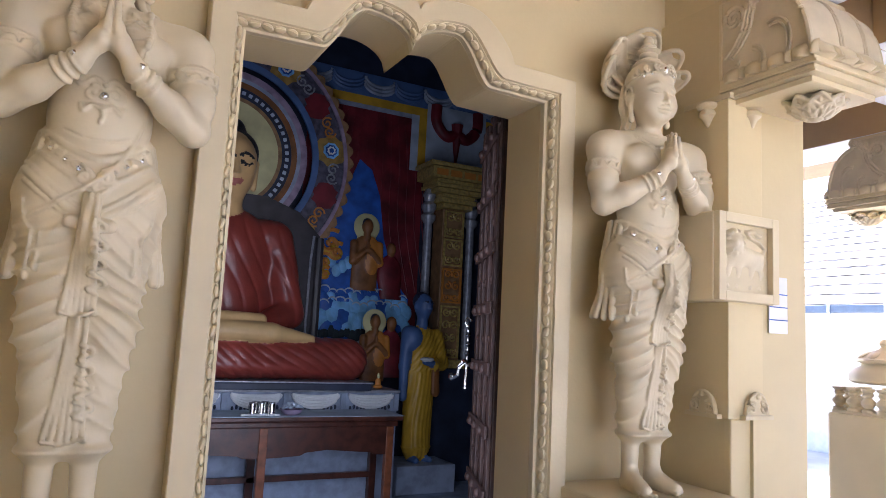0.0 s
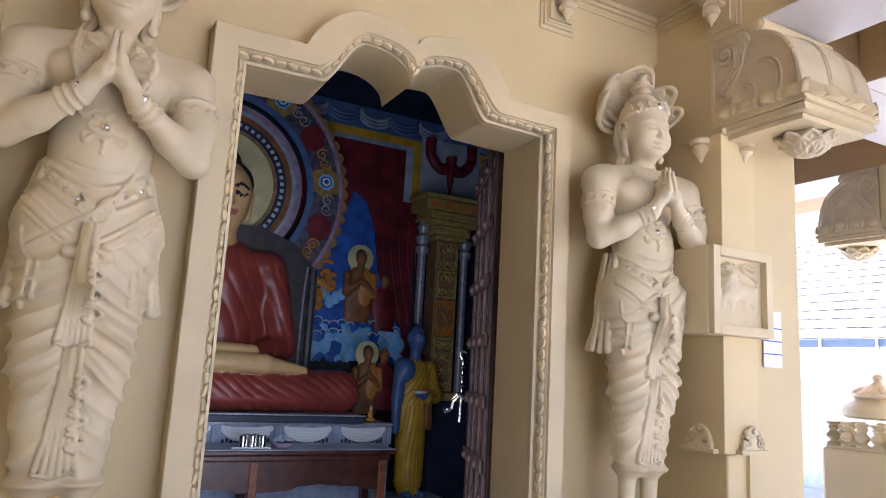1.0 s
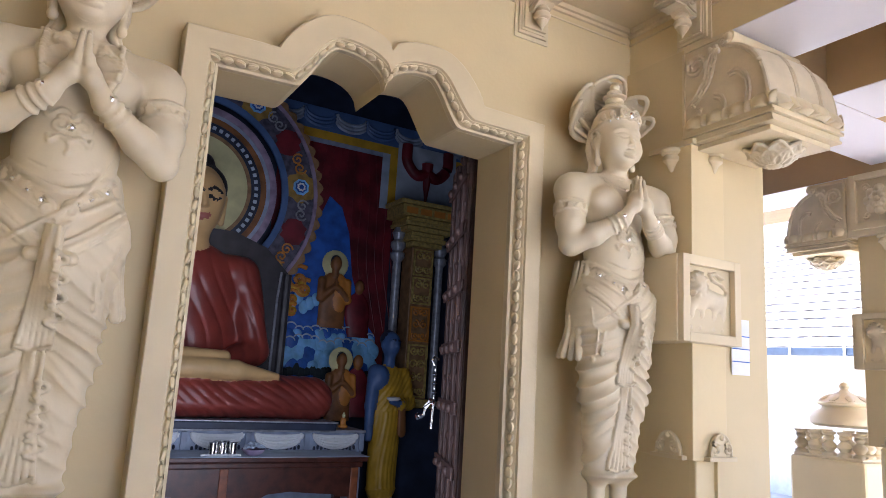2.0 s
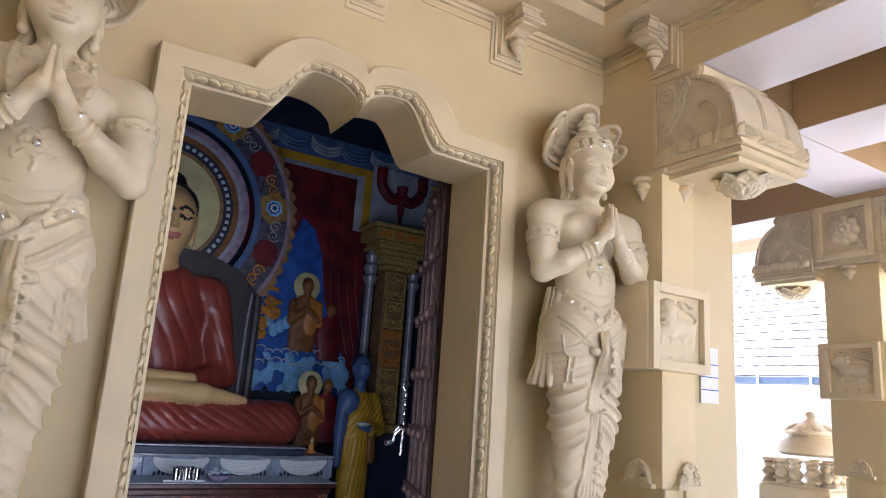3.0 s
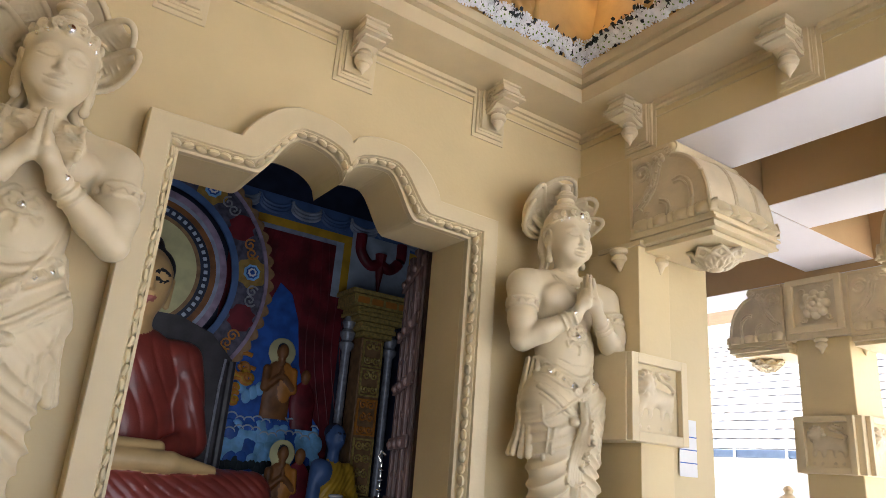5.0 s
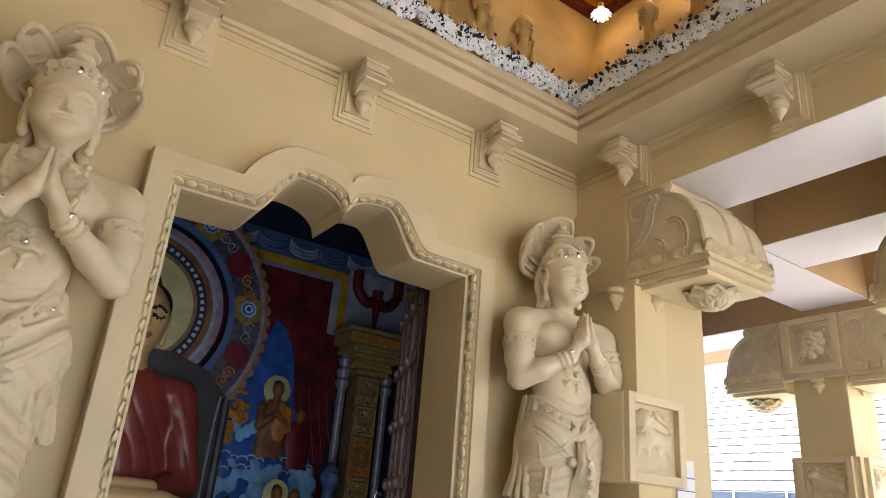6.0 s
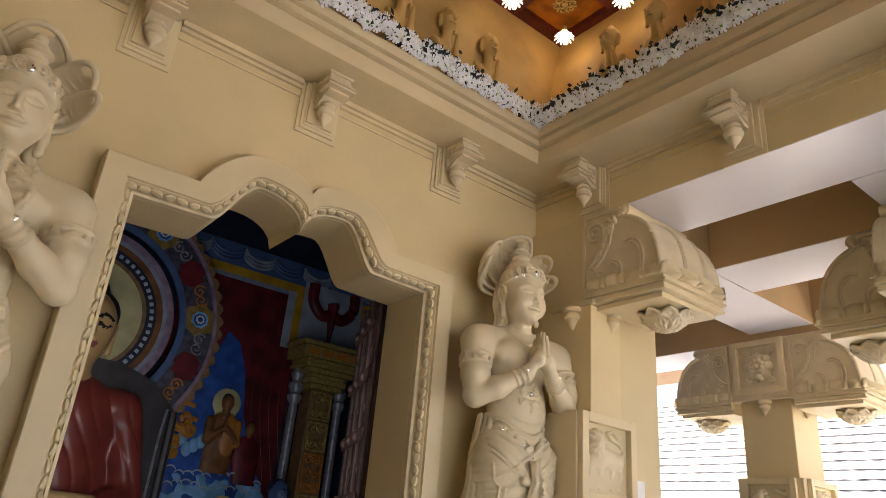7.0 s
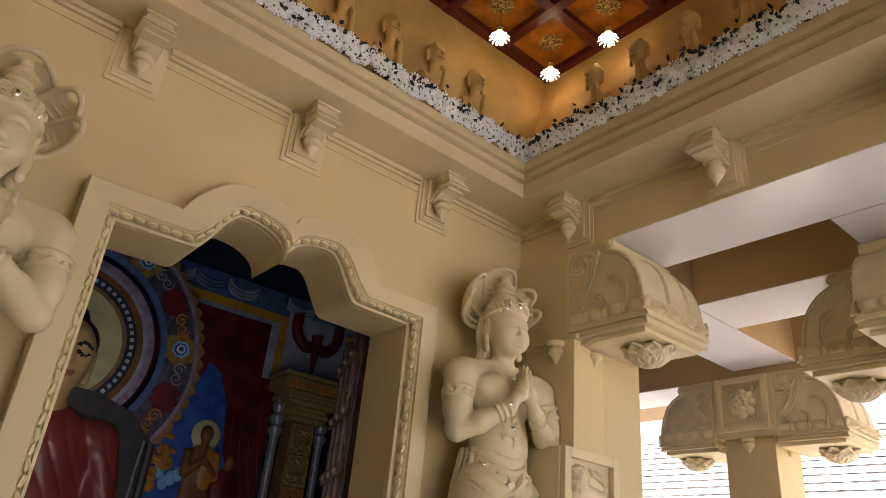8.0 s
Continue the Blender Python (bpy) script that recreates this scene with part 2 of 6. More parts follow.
        if len(hit) == 0:
            return 0.0
        j = hit[0]
        t = col[j] / (col[j] - col[j - 1]) if j else 0
        return float(self.low[1] + self.step * (j - t)) - lift

    def lay(self, pts, r, k=0.006, mat=0, r1=None, lift=0.0):
        """A strand of (x, z) points laid on the front."""
        self.strand([(x, self.front(x, z, lift), z) for x, z in pts], r, k, mat, r1)

    def groove(self, pts, r):
        """A narrow line cut along points."""
        for p, q in zip(pts, pts[1:]):
            a, b = np.array(p, float), np.array(q, float)
            m, h = (a + b) / 2, (b - a)
            w = self.window(m, np.abs(h) / 2 + r + 3 * self.step)
            px, py, pz = self.X[w] - a[0], self.Y[w] - a[1], self.Z[w] - a[2]
            t = np.clip((px * h[0] + py * h[1] + pz * h[2]) / (h @ h + 1e-9), 0, 1)
            e = np.sqrt((px - t * h[0]) ** 2 + (py - t * h[1]) ** 2 + (pz - t * h[2]) ** 2)
            self.d[w] = np.maximum(self.d[w], (r - e).astype(np.float32))

    def skin(self, name, mats, rough=None):
        """The surface where the field is nought."""
        d = self.d
        if rough is not None:
            d = d + rough(self.X, self.Y, self.Z)
        s = d < 0
        nx, ny, nz = np.array(d.shape) - 1
        corner = [(i, j, k) for i in (0, 1) for j in (0, 1) for k in (0, 1)]
        cnt = sum(s[i:i + nx, j:j + ny, k:k + nz].astype(np.int8) for i, j, k in corner)
        act = (cnt > 0) & (cnt < 8)
        idx = np.full(act.shape, -1, np.int64)
        cells = np.argwhere(act)
        idx[act] = np.arange(len(cells))
        pos, num = np.zeros((len(cells), 3)), np.zeros(len(cells))
        val = {c: d[cells[:, 0] + c[0], cells[:, 1] + c[1], cells[:, 2] + c[2]] for c in corner}
        for c in corner:
            for ax in range(3):
                if c[ax] == 0:
                    c2 = tuple(1 if q == ax else c[q] for q in range(3))
                    v0, v1 = val[c], val[c2]
                    hit = (v0 < 0) != (v1 < 0)
                    t = np.where(hit, v0 / np.where(hit, v0 - v1, 1), 0)
                    p = np.zeros((len(cells), 3)) + c
                    p[:, ax] += t
                    pos[hit] += p[hit]
                    num[hit] += 1
        verts = (cells + pos / num[:, None]) * self.step + self.low
        faces, inks = [], []
        for ax in range(3):
            o = [q for q in range(3) if q != ax]
            a0 = [slice(1, -1)] * 3
            a1 = [slice(1, -1)] * 3
            a0[ax], a1[ax] = slice(0, -1), slice(1, None)
            flip = s[tuple(a0)] != s[tuple(a1)]
            at = np.argwhere(flip)
            base = at.copy()
            base[:, o[0]] += 1
            base[:, o[1]] += 1
            quad = []
            for du, dv in ((0, 0), (1, 0), (1, 1), (0, 1)):
                q = base.copy()
                q[:, o[0]] -= du
                q[:, o[1]] -= dv
                quad.append(idx[q[:, 0], q[:, 1], q[:, 2]])
            quad = np.stack(quad, 1)
            inside = s[base[:, 0], base[:, 1], base[:, 2]]
            turn = inside if ax != 1 else ~inside
            quad[turn] = quad[turn][:, ::-1]
            ok = (quad >= 0).all(1)
            faces.append(quad[ok])
            inks.append(self.m[base[:, 0], base[:, 1], base[:, 2]][ok])
        faces, inks = np.concatenate(faces), np.concatenate(inks)
        me = bpy.data.meshes.new(name)
        me.vertices.add(len(verts))
        me.vertices.foreach_set("co", verts.ravel())
        me.loops.add(faces.size)
        me.loops.foreach_set("vertex_index", faces.ravel())
        me.polygons.add(len(faces))
        me.polygons.foreach_set("loop_start", np.arange(0, faces.size, 4))
        for m in mats if isinstance(mats, (list, tuple)) else [mats]:
            me.materials.append(m)
        me.polygons.foreach_set("material_index", inks.astype(np.int32))
        me.polygons.foreach_set("use_smooth", np.ones(len(faces), bool))
        me.update(calc_edges=True)
        me.validate()
        return me

# ---- large structure ----
XW, XE = 0.205, 3.395            # side faces of the porch bay
YS = -3.72                       # its open side
Z_SOF, Z_LED, Z_TOP = 3.45, 3.735, 3.975
DX0, DX1, DC = 1.06, 2.55, 1.805

setting("floor", boxes((-4.5, 6.9, YS - 1.4, 0.0, -0.2, 0.0)), M_FLOOR, "pale polished tile floor of the porch", "floor")
setting("ground", boxes((-500, 500, -500, 500, -0.62, -0.5)), M_GROUND, "pale sunlit sandy temple yard", "ground")


def lobed(p_c, p_top, p_v, dome, n=14):
    """One side of the lobed head, from its foot at p_c over the lobe to the cusp at the middle; dome: plain arc instead of an ogee."""
    out = []
    for k in range(n + 1):
        t = k / n
        x = p_c[0] + (p_top[0] - p_c[0]) * t
        f = math.sin(t * math.pi / 2) ** 0.75 if dome else 0.5 - 0.5 * math.cos(math.pi * t ** 0.9)
        out.append((x, p_c[1] + (p_top[1] - p_c[1]) * f))
    for k in range(1, n + 1):
        t = k / n
        x = p_top[0] + (p_v[0] - p_top[0]) * t
        out.append((x, p_v[1] + (p_top[1] - p_v[1]) * math.sqrt(max(0, 1 - t ** 2.3))))
    return out


def head_line(x0, z0, foot, top, cusp, dome=False, sill=0.0):
    """The opening's line: up one jamb, over the lobed head and down the other jamb."""
    half = lobed(foot, top, (DC, cusp), dome)
    left = [(x0, sill)] + [(x0, sill + (z0 - sill) * k / 24) for k in range(1, 25)]
    left += [(x0 + (foot[0] - x0) * k / 8, z0 + (foot[1] - z0) * k / 8) for k in range(1, 8)] + half
    return left + [(2 * DC - x, z) for x, z in left[-2::-1]]


LINE_IN = head_line(DX0, 2.832, (1.385, 2.84), (1.58, 3.062), 2.925)
LINE_BEAD = head_line(1.012, 2.868, (1.345, 2.872), (1.57, 3.085), 2.985)
LINE_OUT = head_line(0.912, 2.955, (1.285, 2.962), (1.555, 3.19), 3.105, dome=True)

# wall with the doorway through it
bm = bmesh.new()
WT = 0.30
for x0, x1 in ((-4.5, DX0), (2 * DC - DX0, XE + 0.3)):
    box(bm, x0, x1, 0, WT, -0.2, 5.6)
top = [p for p in LINE_IN if p[1] > 2.78][0:]
for y in (0, WT):
    vs = [(bm.verts.new((x, y, z)), bm.verts.new((x, y, 5.6))) for x, z in top]
    for (a, b), (c, d) in zip(vs, vs[1:]):
        bm.faces.new((a, c, d, b))
lo = [[bm.verts.new((x, y, z)) for x, z in top] for y in (0, WT)]
for k in range(len(top) - 1):
    bm.faces.new((lo[0][k], lo[0][k + 1], lo[1][k + 1], lo[1][k]))
wall_north = setting("wall_north", bm, M_WALL, "cream painted temple wall with a lobed doorway", "wall")

# door surround
surround = thing("door_surround", "cream plaster door surround with lobed head and beaded moulding", "door frame", kind="structure")


def ribbon(bm, a, ya, b, yb):
    va = [bm.verts.new((x, ya, z)) for x, z in a]
    vb = [bm.verts.new((x, yb, z)) for x, z in b]
    for k in range(len(a) - 1):
        bm.faces.new((va[k], va[k + 1], vb[k + 1], vb[k]))


def between(a, b, t):
    return [(p[0] + (q[0] - p[0]) * t, p[1] + (q[1] - p[1]) * t) for p, q in zip(a, b)]


bm = bmesh.new()
F = -0.10
ribbon(bm, LINE_OUT, 0.0, LINE_OUT, F + 0.006)
e1 = between(LINE_OUT, LINE_BEAD, 0.05)
ribbon(bm, LINE_OUT, F + 0.006, e1, F)
e2 = between(LINE_OUT, LINE_BEAD, 0.94)
ribbon(bm, e1, F, e2, F)
ribbon(bm, e2, F, between(LINE_OUT, LINE_BEAD, 0.97), F + 0.016)
ribbon(bm, between(LINE_OUT, LINE_BEAD, 0.97), F + 0.016, LINE_BEAD, F + 0.016)
band = part("flat_band", bm, M_TRIM, surround)
bm = bmesh.new()
ribbon(bm, LINE_BEAD, F + 0.016, between(LINE_BEAD, LINE_IN, 0.72), F + 0.072)
e3 = between(LINE_BEAD, LINE_IN, 0.74)
ribbon(bm, between(LINE_BEAD, LINE_IN, 0.72), F + 0.072, e3, F + 0.060)
ribbon(bm, e3, F + 0.060, LINE_IN, F + 0.066)
ribbon(bm, LINE_IN, F + 0.066, LINE_IN, -0.002)
part("inner_moulding", bm, M_TRIM, surround)


def along(line, step):
    """Places and headings at even steps along a line."""
    out, carry = [], 0.0
    for (x0, z0), (x1, z1) in zip(line, line[1:]):
        d = math.hypot(x1 - x0, z1 - z0)
        while carry < d:
            out.append((x0 + (x1 - x0) * carry / d, z0 + (z1 - z0) * carry / d, math.atan2(z1 - z0, x1 - x0)))
            carry += step
        carry -= d
    return out


bm = bmesh.new()
for k, (x, z, a) in enumerate(along(between(LINE_BEAD, LINE_IN, 0.36), 0.052)):
    turn = Matrix.Rotation(-a, 4, "Y")
    blob(bm, (x, F + 0.040, z), (0.0285, 0.024, 0.0150), 8, 5, turn @ Matrix.Rotation(0.26 if k % 2 else -0.10, 4, "Y"))
smooth(part("bead_row", bm, M_TRIM, surround, "row of long plaster beads"))

# return wall, pier and porch roof
setting("wall_east_return", boxes((XE, XE + 0.3, -0.42, 0.0, -0.2, Z_SOF)), M_WALL, "cream painted return wall beside the doorway", "wall")
setting("wall_east_pier", boxes((3.53, 3.935, -0.479, 0.3, -0.2, Z_SOF)), M_WALL, "cream painted pier at the corner of the porch", "wall")
setting("wall_west_return", boxes((XW - 0.5, XW, -0.47, 0.0, -0.2, Z_SOF)), M_WALL, "cream painted return wall beside the statue", "wall")


def beam(name, x0, x1, y0, y1, z0=Z_SOF, z1=Z_LED + 0.3, paint=M_WALL):
    """A painted beam with a soffit board under it, whose pale colour holds the yard's sheen."""
    ob = setting(name, boxes((x0, x1, y0, y1, z0 + 0.004, z1), bevel=0.004), paint, "cream painted concrete ceiling beam" if paint == M_WALL else "cream concrete ceiling beam, tan from shade put into its colour", "beam")
    bm = boxes((x0 + 0.002, x1 - 0.002, y0 + 0.002, y1 - 0.002, z0, z0 + 0.01))
    part("soffit", bm, M_SOFFIT, ob, "glossy cream soffit, paled by sheen put into its colour")
    return ob


beam("beam_east", XE, 3.90, YS - 0.46, 0.0)
beam("beam_west", XW - 0.42, XW, YS - 0.46, 0.0)
beam("beam_south", XW + 0.004, XE - 0.004, YS - 0.46, YS)
# cream beams of the verandah, tinted tan to hold their backlit shade
beam("beam_middle", 4.54, 5.08, YS - 0.46, -0.51, paint=M_BEAM_SHADE)
beam("beam_outer", 6.0, 6.52, YS - 0.46, 4.0, Z_SOF - 0.06, paint=M_BEAM_SHADE)
beam("beam_cross_near", 3.904, 4.536, -2.2, -1.66, paint=M_BEAM_SHADE)
beam("beam_cross_outer", 5.084, 5.996, -2.2, -1.66, paint=M_BEAM_SHADE)
beam("beam_cross_wall", 3.904, 5.996, -0.505, 0.02, paint=M_BEAM_SHADE)
# the brown darkens the slots between the beams, as shade would
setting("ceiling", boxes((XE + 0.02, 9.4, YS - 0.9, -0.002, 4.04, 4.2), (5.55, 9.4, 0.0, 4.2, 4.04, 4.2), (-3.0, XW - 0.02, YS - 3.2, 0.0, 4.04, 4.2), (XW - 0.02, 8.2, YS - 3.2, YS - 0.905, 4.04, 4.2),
        # far east and south reach is added, unseen, to block sun and sky
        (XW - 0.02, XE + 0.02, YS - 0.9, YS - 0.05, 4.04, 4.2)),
        M_CEIL_SHADE, "verandah ceiling in a brown that deepens its shade", "ceiling")

# ledge that carries the raised ceiling
LP = 0.30


def ledge_profile(p):
    """Outline of (outward, height) of the ledge."""
    q = p - 0.30
    return [(0.02 + q, Z_LED), (p, Z_LED), (p, 3.825), (p - 0.026, 3.829), (p - 0.026, 3.846), (p + 0.006, 3.852), (p + 0.006, 3.890), (p - 0.022, 3.894),
            (p - 0.022, 3.912), (p + 0.006, 3.918), (p + 0.006, Z_TOP), (p - 0.02, Z_TOP + 0.01), (-0.05 + q, Z_TOP + 0.01), (-0.05 + q, Z_LED + 0.02)]


ledge = thing("ceiling_ledge", "cream stepped plaster ledge round the raised ceiling", "cornice", kind="structure")
rim = []
for px, pz in ledge_profile(LP):
    rim.append([(XW + px, 0 - px, pz), (XE - px, 0 - px, pz), (XE - px, YS + px, pz), (XW + px, YS + px, pz)])
for name, s in (("ledge_north", 0), ("ledge_east", 1), ("ledge_south", 2), ("ledge_west", 3)):
    bm = bmesh.new()
    va = [bm.verts.new(r[s]) for r in rim]
    vb = [bm.verts.new(r[(s + 1) % 4]) for r in rim]
    for k in range(len(rim)):
        bm.faces.new((va[k], va[(k + 1) % len(rim)], vb[(k + 1) % len(rim)], vb[k]))
    bm.faces.new(va)
    bm.faces.new(vb)
    part(name, bm, M_TRIM, ledge)

# raised ceiling
Z_CEIL = 5.0
low = [(XW + 0.2, -0.2), (XE - 0.2, -0.2), (XE - 0.2, YS + 0.2), (XW + 0.2, YS + 0.2)]
high = [(XW - 0.13, -0.07), (XE + 0.13, -0.07), (XE + 0.13, YS - 0.1), (XW - 0.13, YS - 0.1)]
for s, name in enumerate(("drum_north", "drum_east", "drum_south", "drum_west")):
    bm = bmesh.new()
    a, b, c, d = low[s], low[(s + 1) % 4], high[(s + 1) % 4], high[s]
    nrm = Vector((0, 1, 0)), Vector((1, 0, 0)), Vector((0, -1, 0)), Vector((-1, 0, 0))
    inner = [Vector((*a, Z_TOP - 0.05)), Vector((*b, Z_TOP - 0.05)), Vector((*c, Z_CEIL + 0.05)), Vector((*d, Z_CEIL + 0.05))]
    outer = [p + nrm[s] * 0.12 for p in inner]
    vi, vo = [bm.verts.new(p) for p in inner], [bm.verts.new(p) for p in outer]
    bm.faces.new(vi)
    bm.faces.new(vo)
    for k in range(4):
        bm.faces.new((vi[k], vi[(k + 1) % 4], vo[(k + 1) % 4], vo[k]))
    setting(name, bm, M_DRUM, "ochre painted wall under the raised ceiling", "wall")
bm = boxes((XW - 0.3, XE + 0.3, YS - 0.3, 0.1, Z_CEIL, Z_CEIL + 0.12))
cell = 0.47
x_r = [XE + 0.13 - 0.05 - cell * k for k in range(9)]
y_r = [-0.07 - 0.05 - cell * k for k in range(9)]
for x in x_r:
    box(bm, x - 0.035, x + 0.035, YS - 0.2, 0.0, Z_CEIL - 0.05, Z_CEIL - 0.002)
for y in y_r:
    for x in x_r[1:]:
        box(bm, x + 0.037, x + cell - 0.037, y - 0.035, y + 0.035, Z_CEIL - 0.05, Z_CEIL - 0.002)
for f in bm.faces:
    if f.calc_center_median().z > Z_CEIL - 0.001:
        f.material_index = 1
setting("ceiling_raised", bm, [M_MAROON, M_PANEL], "varnished orange panels in a maroon grid", "ceiling")

# two unseen walls, added so that light reaches the porch mainly from the east
setting("wall_west", boxes((-0.42, -0.22, YS - 3.2, -0.472, -0.2, Z_SOF - 0.002)), M_WALL, "unseen cream wall added to keep light out of the porch", "wall")
setting("wall_south", boxes((-0.22, 0.95, YS - 0.40, YS - 0.25, -0.2, Z_SOF - 0.002)), M_WALL, "unseen cream wall added to keep light out of the porch", "wall")

# ---- guardian statues ----
def guardian_head():
    """Head, headdress and serpent hood, cut finer than the body."""
    h = Carving((-0.29, -0.20, 1.68), (0.29, 0.25, 2.33), 0.0037)
    h.limb((0, 0.005, 1.67), (0, -0.012, 1.82), 0.060, 0.055, 0.02)
    for z in (1.705, 1.735):
        h.ball((0, -0.004, z), (0.064, 0.062, 0.016), 0.014)
    h.ball((0, -0.015, 1.945), (0.112, 0.120, 0.132), 0.03)
    h.ball((0, -0.045, 1.862), (0.097, 0.092, 0.092), 0.05)
    h.ball((0, -0.096, 1.792), (0.036, 0.032, 0.026), 0.04)
    for s in (-1, 1):
        h.ball((s * 0.052, -0.088, 1.852), (0.040, 0.036, 0.042), 0.04)
    # nose, brow and lids
    h.limb((0, -0.128, 1.930), (0, -0.150, 1.870), 0.0070, 0.0115, 0.012)
    h.ball((0, -0.150, 1.864), (0.012, 0.012, 0.010), 0.008)
    for s in (-1, 1):
        h.ball((s * 0.0140, -0.138, 1.861), (0.0090, 0.011, 0.0082), 0.008)
        h.strand(curve([(s * 0.014, -0.128, 1.938), (s * 0.040, -0.126, 1.950), (s * 0.078, -0.102, 1.937)], 4), 0.004, 0.014)
        h.ball((s * 0.043, -0.112, 1.912), (0.030, 0.016, 0.015), 0.008)
        lid = [(s * x, h.front(s * x, z), z) for x, z in curve([(0.016, 1.908), (0.030, 1.902), (0.046, 1.900), (0.062, 1.904), (0.074, 1.911)], 4)]
        h.groove(lid, 0.0046)
        crease = [(s * x, h.front(s * x, z), z) for x, z in curve([(0.018, 1.921), (0.040, 1.929), (0.060, 1.927), (0.074, 1.919)], 4)]
        h.groove(crease, 0.0022)
        h.groove([(s * 0.007, h.front(s * 0.007, 1.850), 1.850), (s * 0.014, h.front(s * 0.014, 1.850), 1.850)], 0.0036)
    # lips
    h.strand(curve([(-0.036, -0.124, 1.829), (-0.012, -0.139, 1.833), (0, -0.140, 1.829), (0.012, -0.139, 1.833), (0.036, -0.124, 1.829)], 3), 0.0062, 0.006)
    h.strand(curve([(-0.028, -0.126, 1.815), (0, -0.138, 1.811), (0.028, -0.126, 1.815)], 4), 0.0088, 0.006)
    h.groove([(x, h.front(x, z), z) for x, z in curve([(-0.042, 1.829), (-0.02, 1.822), (0, 1.8215), (0.02, 1.822), (0.042, 1.829)], 4)], 0.0034)
    # ears with long lobes and ear drops; hair behind them
    for s in (-1, 1):
        h.ball((s * 0.108, 0.0, 1.905), (0.014, 0.030, 0.046), 0.010)
        h.strand(curve([(s * 0.113, -0.028, 1.915), (s * 0.121, -0.018, 1.950), (s * 0.123, 0.018, 1.952), (s * 0.120, 0.026, 1.910), (s * 0.113, 0.006, 1.862)], 3), 0.0075, 0.004)
        h.strand([(s * 0.118, -0.010, 1.925), (s * 0.120, 0.008, 1.915), (s * 0.116, -0.004, 1.885)], 0.005, 0.003)
        h.limb((s * 0.112, -0.002, 1.872), (s * 0.107, -0.006, 1.815), 0.010, 0.013, 0.008)
        h.ball((s * 0.107, -0.008, 1.795), (0.018, 0.017, 0.022), 0.004)
        for q, (dx, dy) in enumerate(((0.0, 0.0), (0.018, 0.014), (-0.010, 0.024))):
            h.strand(curve([(s * (0.088 + dx), 0.04 + dy, 1.965), (s * (0.098 + dx), 0.045 + dy, 1.87), (s * (0.082 + dx), 0.045 + dy, 1.795), (s * (0.112 + dx), 0.030 + dy, 1.725)], 4), 0.019, 0.006, r1=0.011)
        h.strand([(s * (0.128 + u), 0.014, 1.722 + v) for u, v in spiral(0, 0, 0.020, 1.2, 1.6, 10, -s)], 0.009, 0.003)
    # cap and jewelled diadem
    h.ball((0, -0.004, 2.000), (0.119, 0.125, 0.098), 0.004)
    band = [(0.118 * math.sin(a), -0.010 - 0.122 * math.cos(a), 1.982 + 0.030 * math.cos(a)) for a in np.linspace(-1.9, 1.9, 25)]
    h.strand(band, 0.0055, 0.003)
    for k, (x, y, z) in enumerate(band[3:-3]):
        if k % 2 == 0:
            h.ball((x * 1.01, y * 1.01, z + 0.013), 0.0062, 0.003)
    for s in (-1, 1):
        for a, r, up in ((0.30, 0.026, 0.040), (0.74, 0.022, 0.032), (1.15, 0.018, 0.024)):
            cx, cy, cz = s * 0.119 * math.sin(a), -0.008 - 0.126 * math.cos(a), 1.998 + up
            h.strand([(cx + s * u * math.cos(a), cy + abs(u) * math.sin(a) + 0.25 * v, cz + v) for u, v in spiral(0, 0, r, 1.5, -1.2, 16)], 0.0062, 0.002)
        h.ball((s * 0.066, -0.114, 2.004), (0.0065, 0.005, 0.0065), 0.0, 1)
        h.ball((s * 0.093, -0.086, 1.992), (0.0055, 0.005, 0.0055), 0.0, 1)
    h.ball((0, -0.131, 2.024), (0.026, 0.012, 0.028), 0.004)
    h.ball((0, -0.142, 2.022), (0.0150, 0.008, 0.0165), 0.0, 1)
    for r, z, ht in ((0.090, 2.078, 0.026), (0.066, 2.104, 0.022), (0.048, 2.140, 0.024), (0.062, 2.166, 0.013), (0.040, 2.190, 0.018), (0.026, 2.222, 0.026)):
        h.ball((0, 0.004, z), (r, r, ht), 0.004)
    # serpent hood: five ribbed lobes with rolled rims that curl forward
    for phi, length, wide in ((0.0, 0.325, 0.140), (-0.64, 0.300, 0.084), (0.64, 0.300, 0.084), (-1.04, 0.262, 0.060), (1.04, 0.262, 0.060)):
        dx, dz = math.sin(phi), math.cos(phi)

        def on(t, v):
            w = wide * (math.sqrt(max(0.0, 1 - ((t - 0.60) / 0.4201) ** 2)) if t > 0.6 else 0.30 + 0.70 * math.sin(math.pi * t / 1.2))
            y = 0.085 + 0.125 * math.sin(math.pi * min(t, 1) * 0.72) - 0.155 * t ** 3 - 0.028 * abs(v)
            return (dx * length * t + dz * v * w, y, 1.945 + dz * length * t - dx * v * w)
        for v in np.linspace(-0.86, 0.86, 15 if wide > 0.1 else 9):
            h.strand([on(t, v) for t in np.linspace(0.05, 0.97, 9)], 0.0100, 0.008)
        arc = [0.60 + 0.42 * math.sin(a) for a in np.linspace(0, math.pi / 2, 10)]
        rimline = [on(t, -1) for t in (0.05, 0.2, 0.35, 0.48)] + [on(t, -1) for t in arc] + [on(t, 1) for t in arc[-2::-1]] + [on(t, 1) for t in (0.48, 0.35, 0.2, 0.05)]
        h.strand([(x, y - 0.012, z) for x, y, z in rimline], 0.0118, 0.004)
        for t in np.linspace(0.42, 0.90, 8):
            a, b = on(t, -0.62), on(t, 0.62)
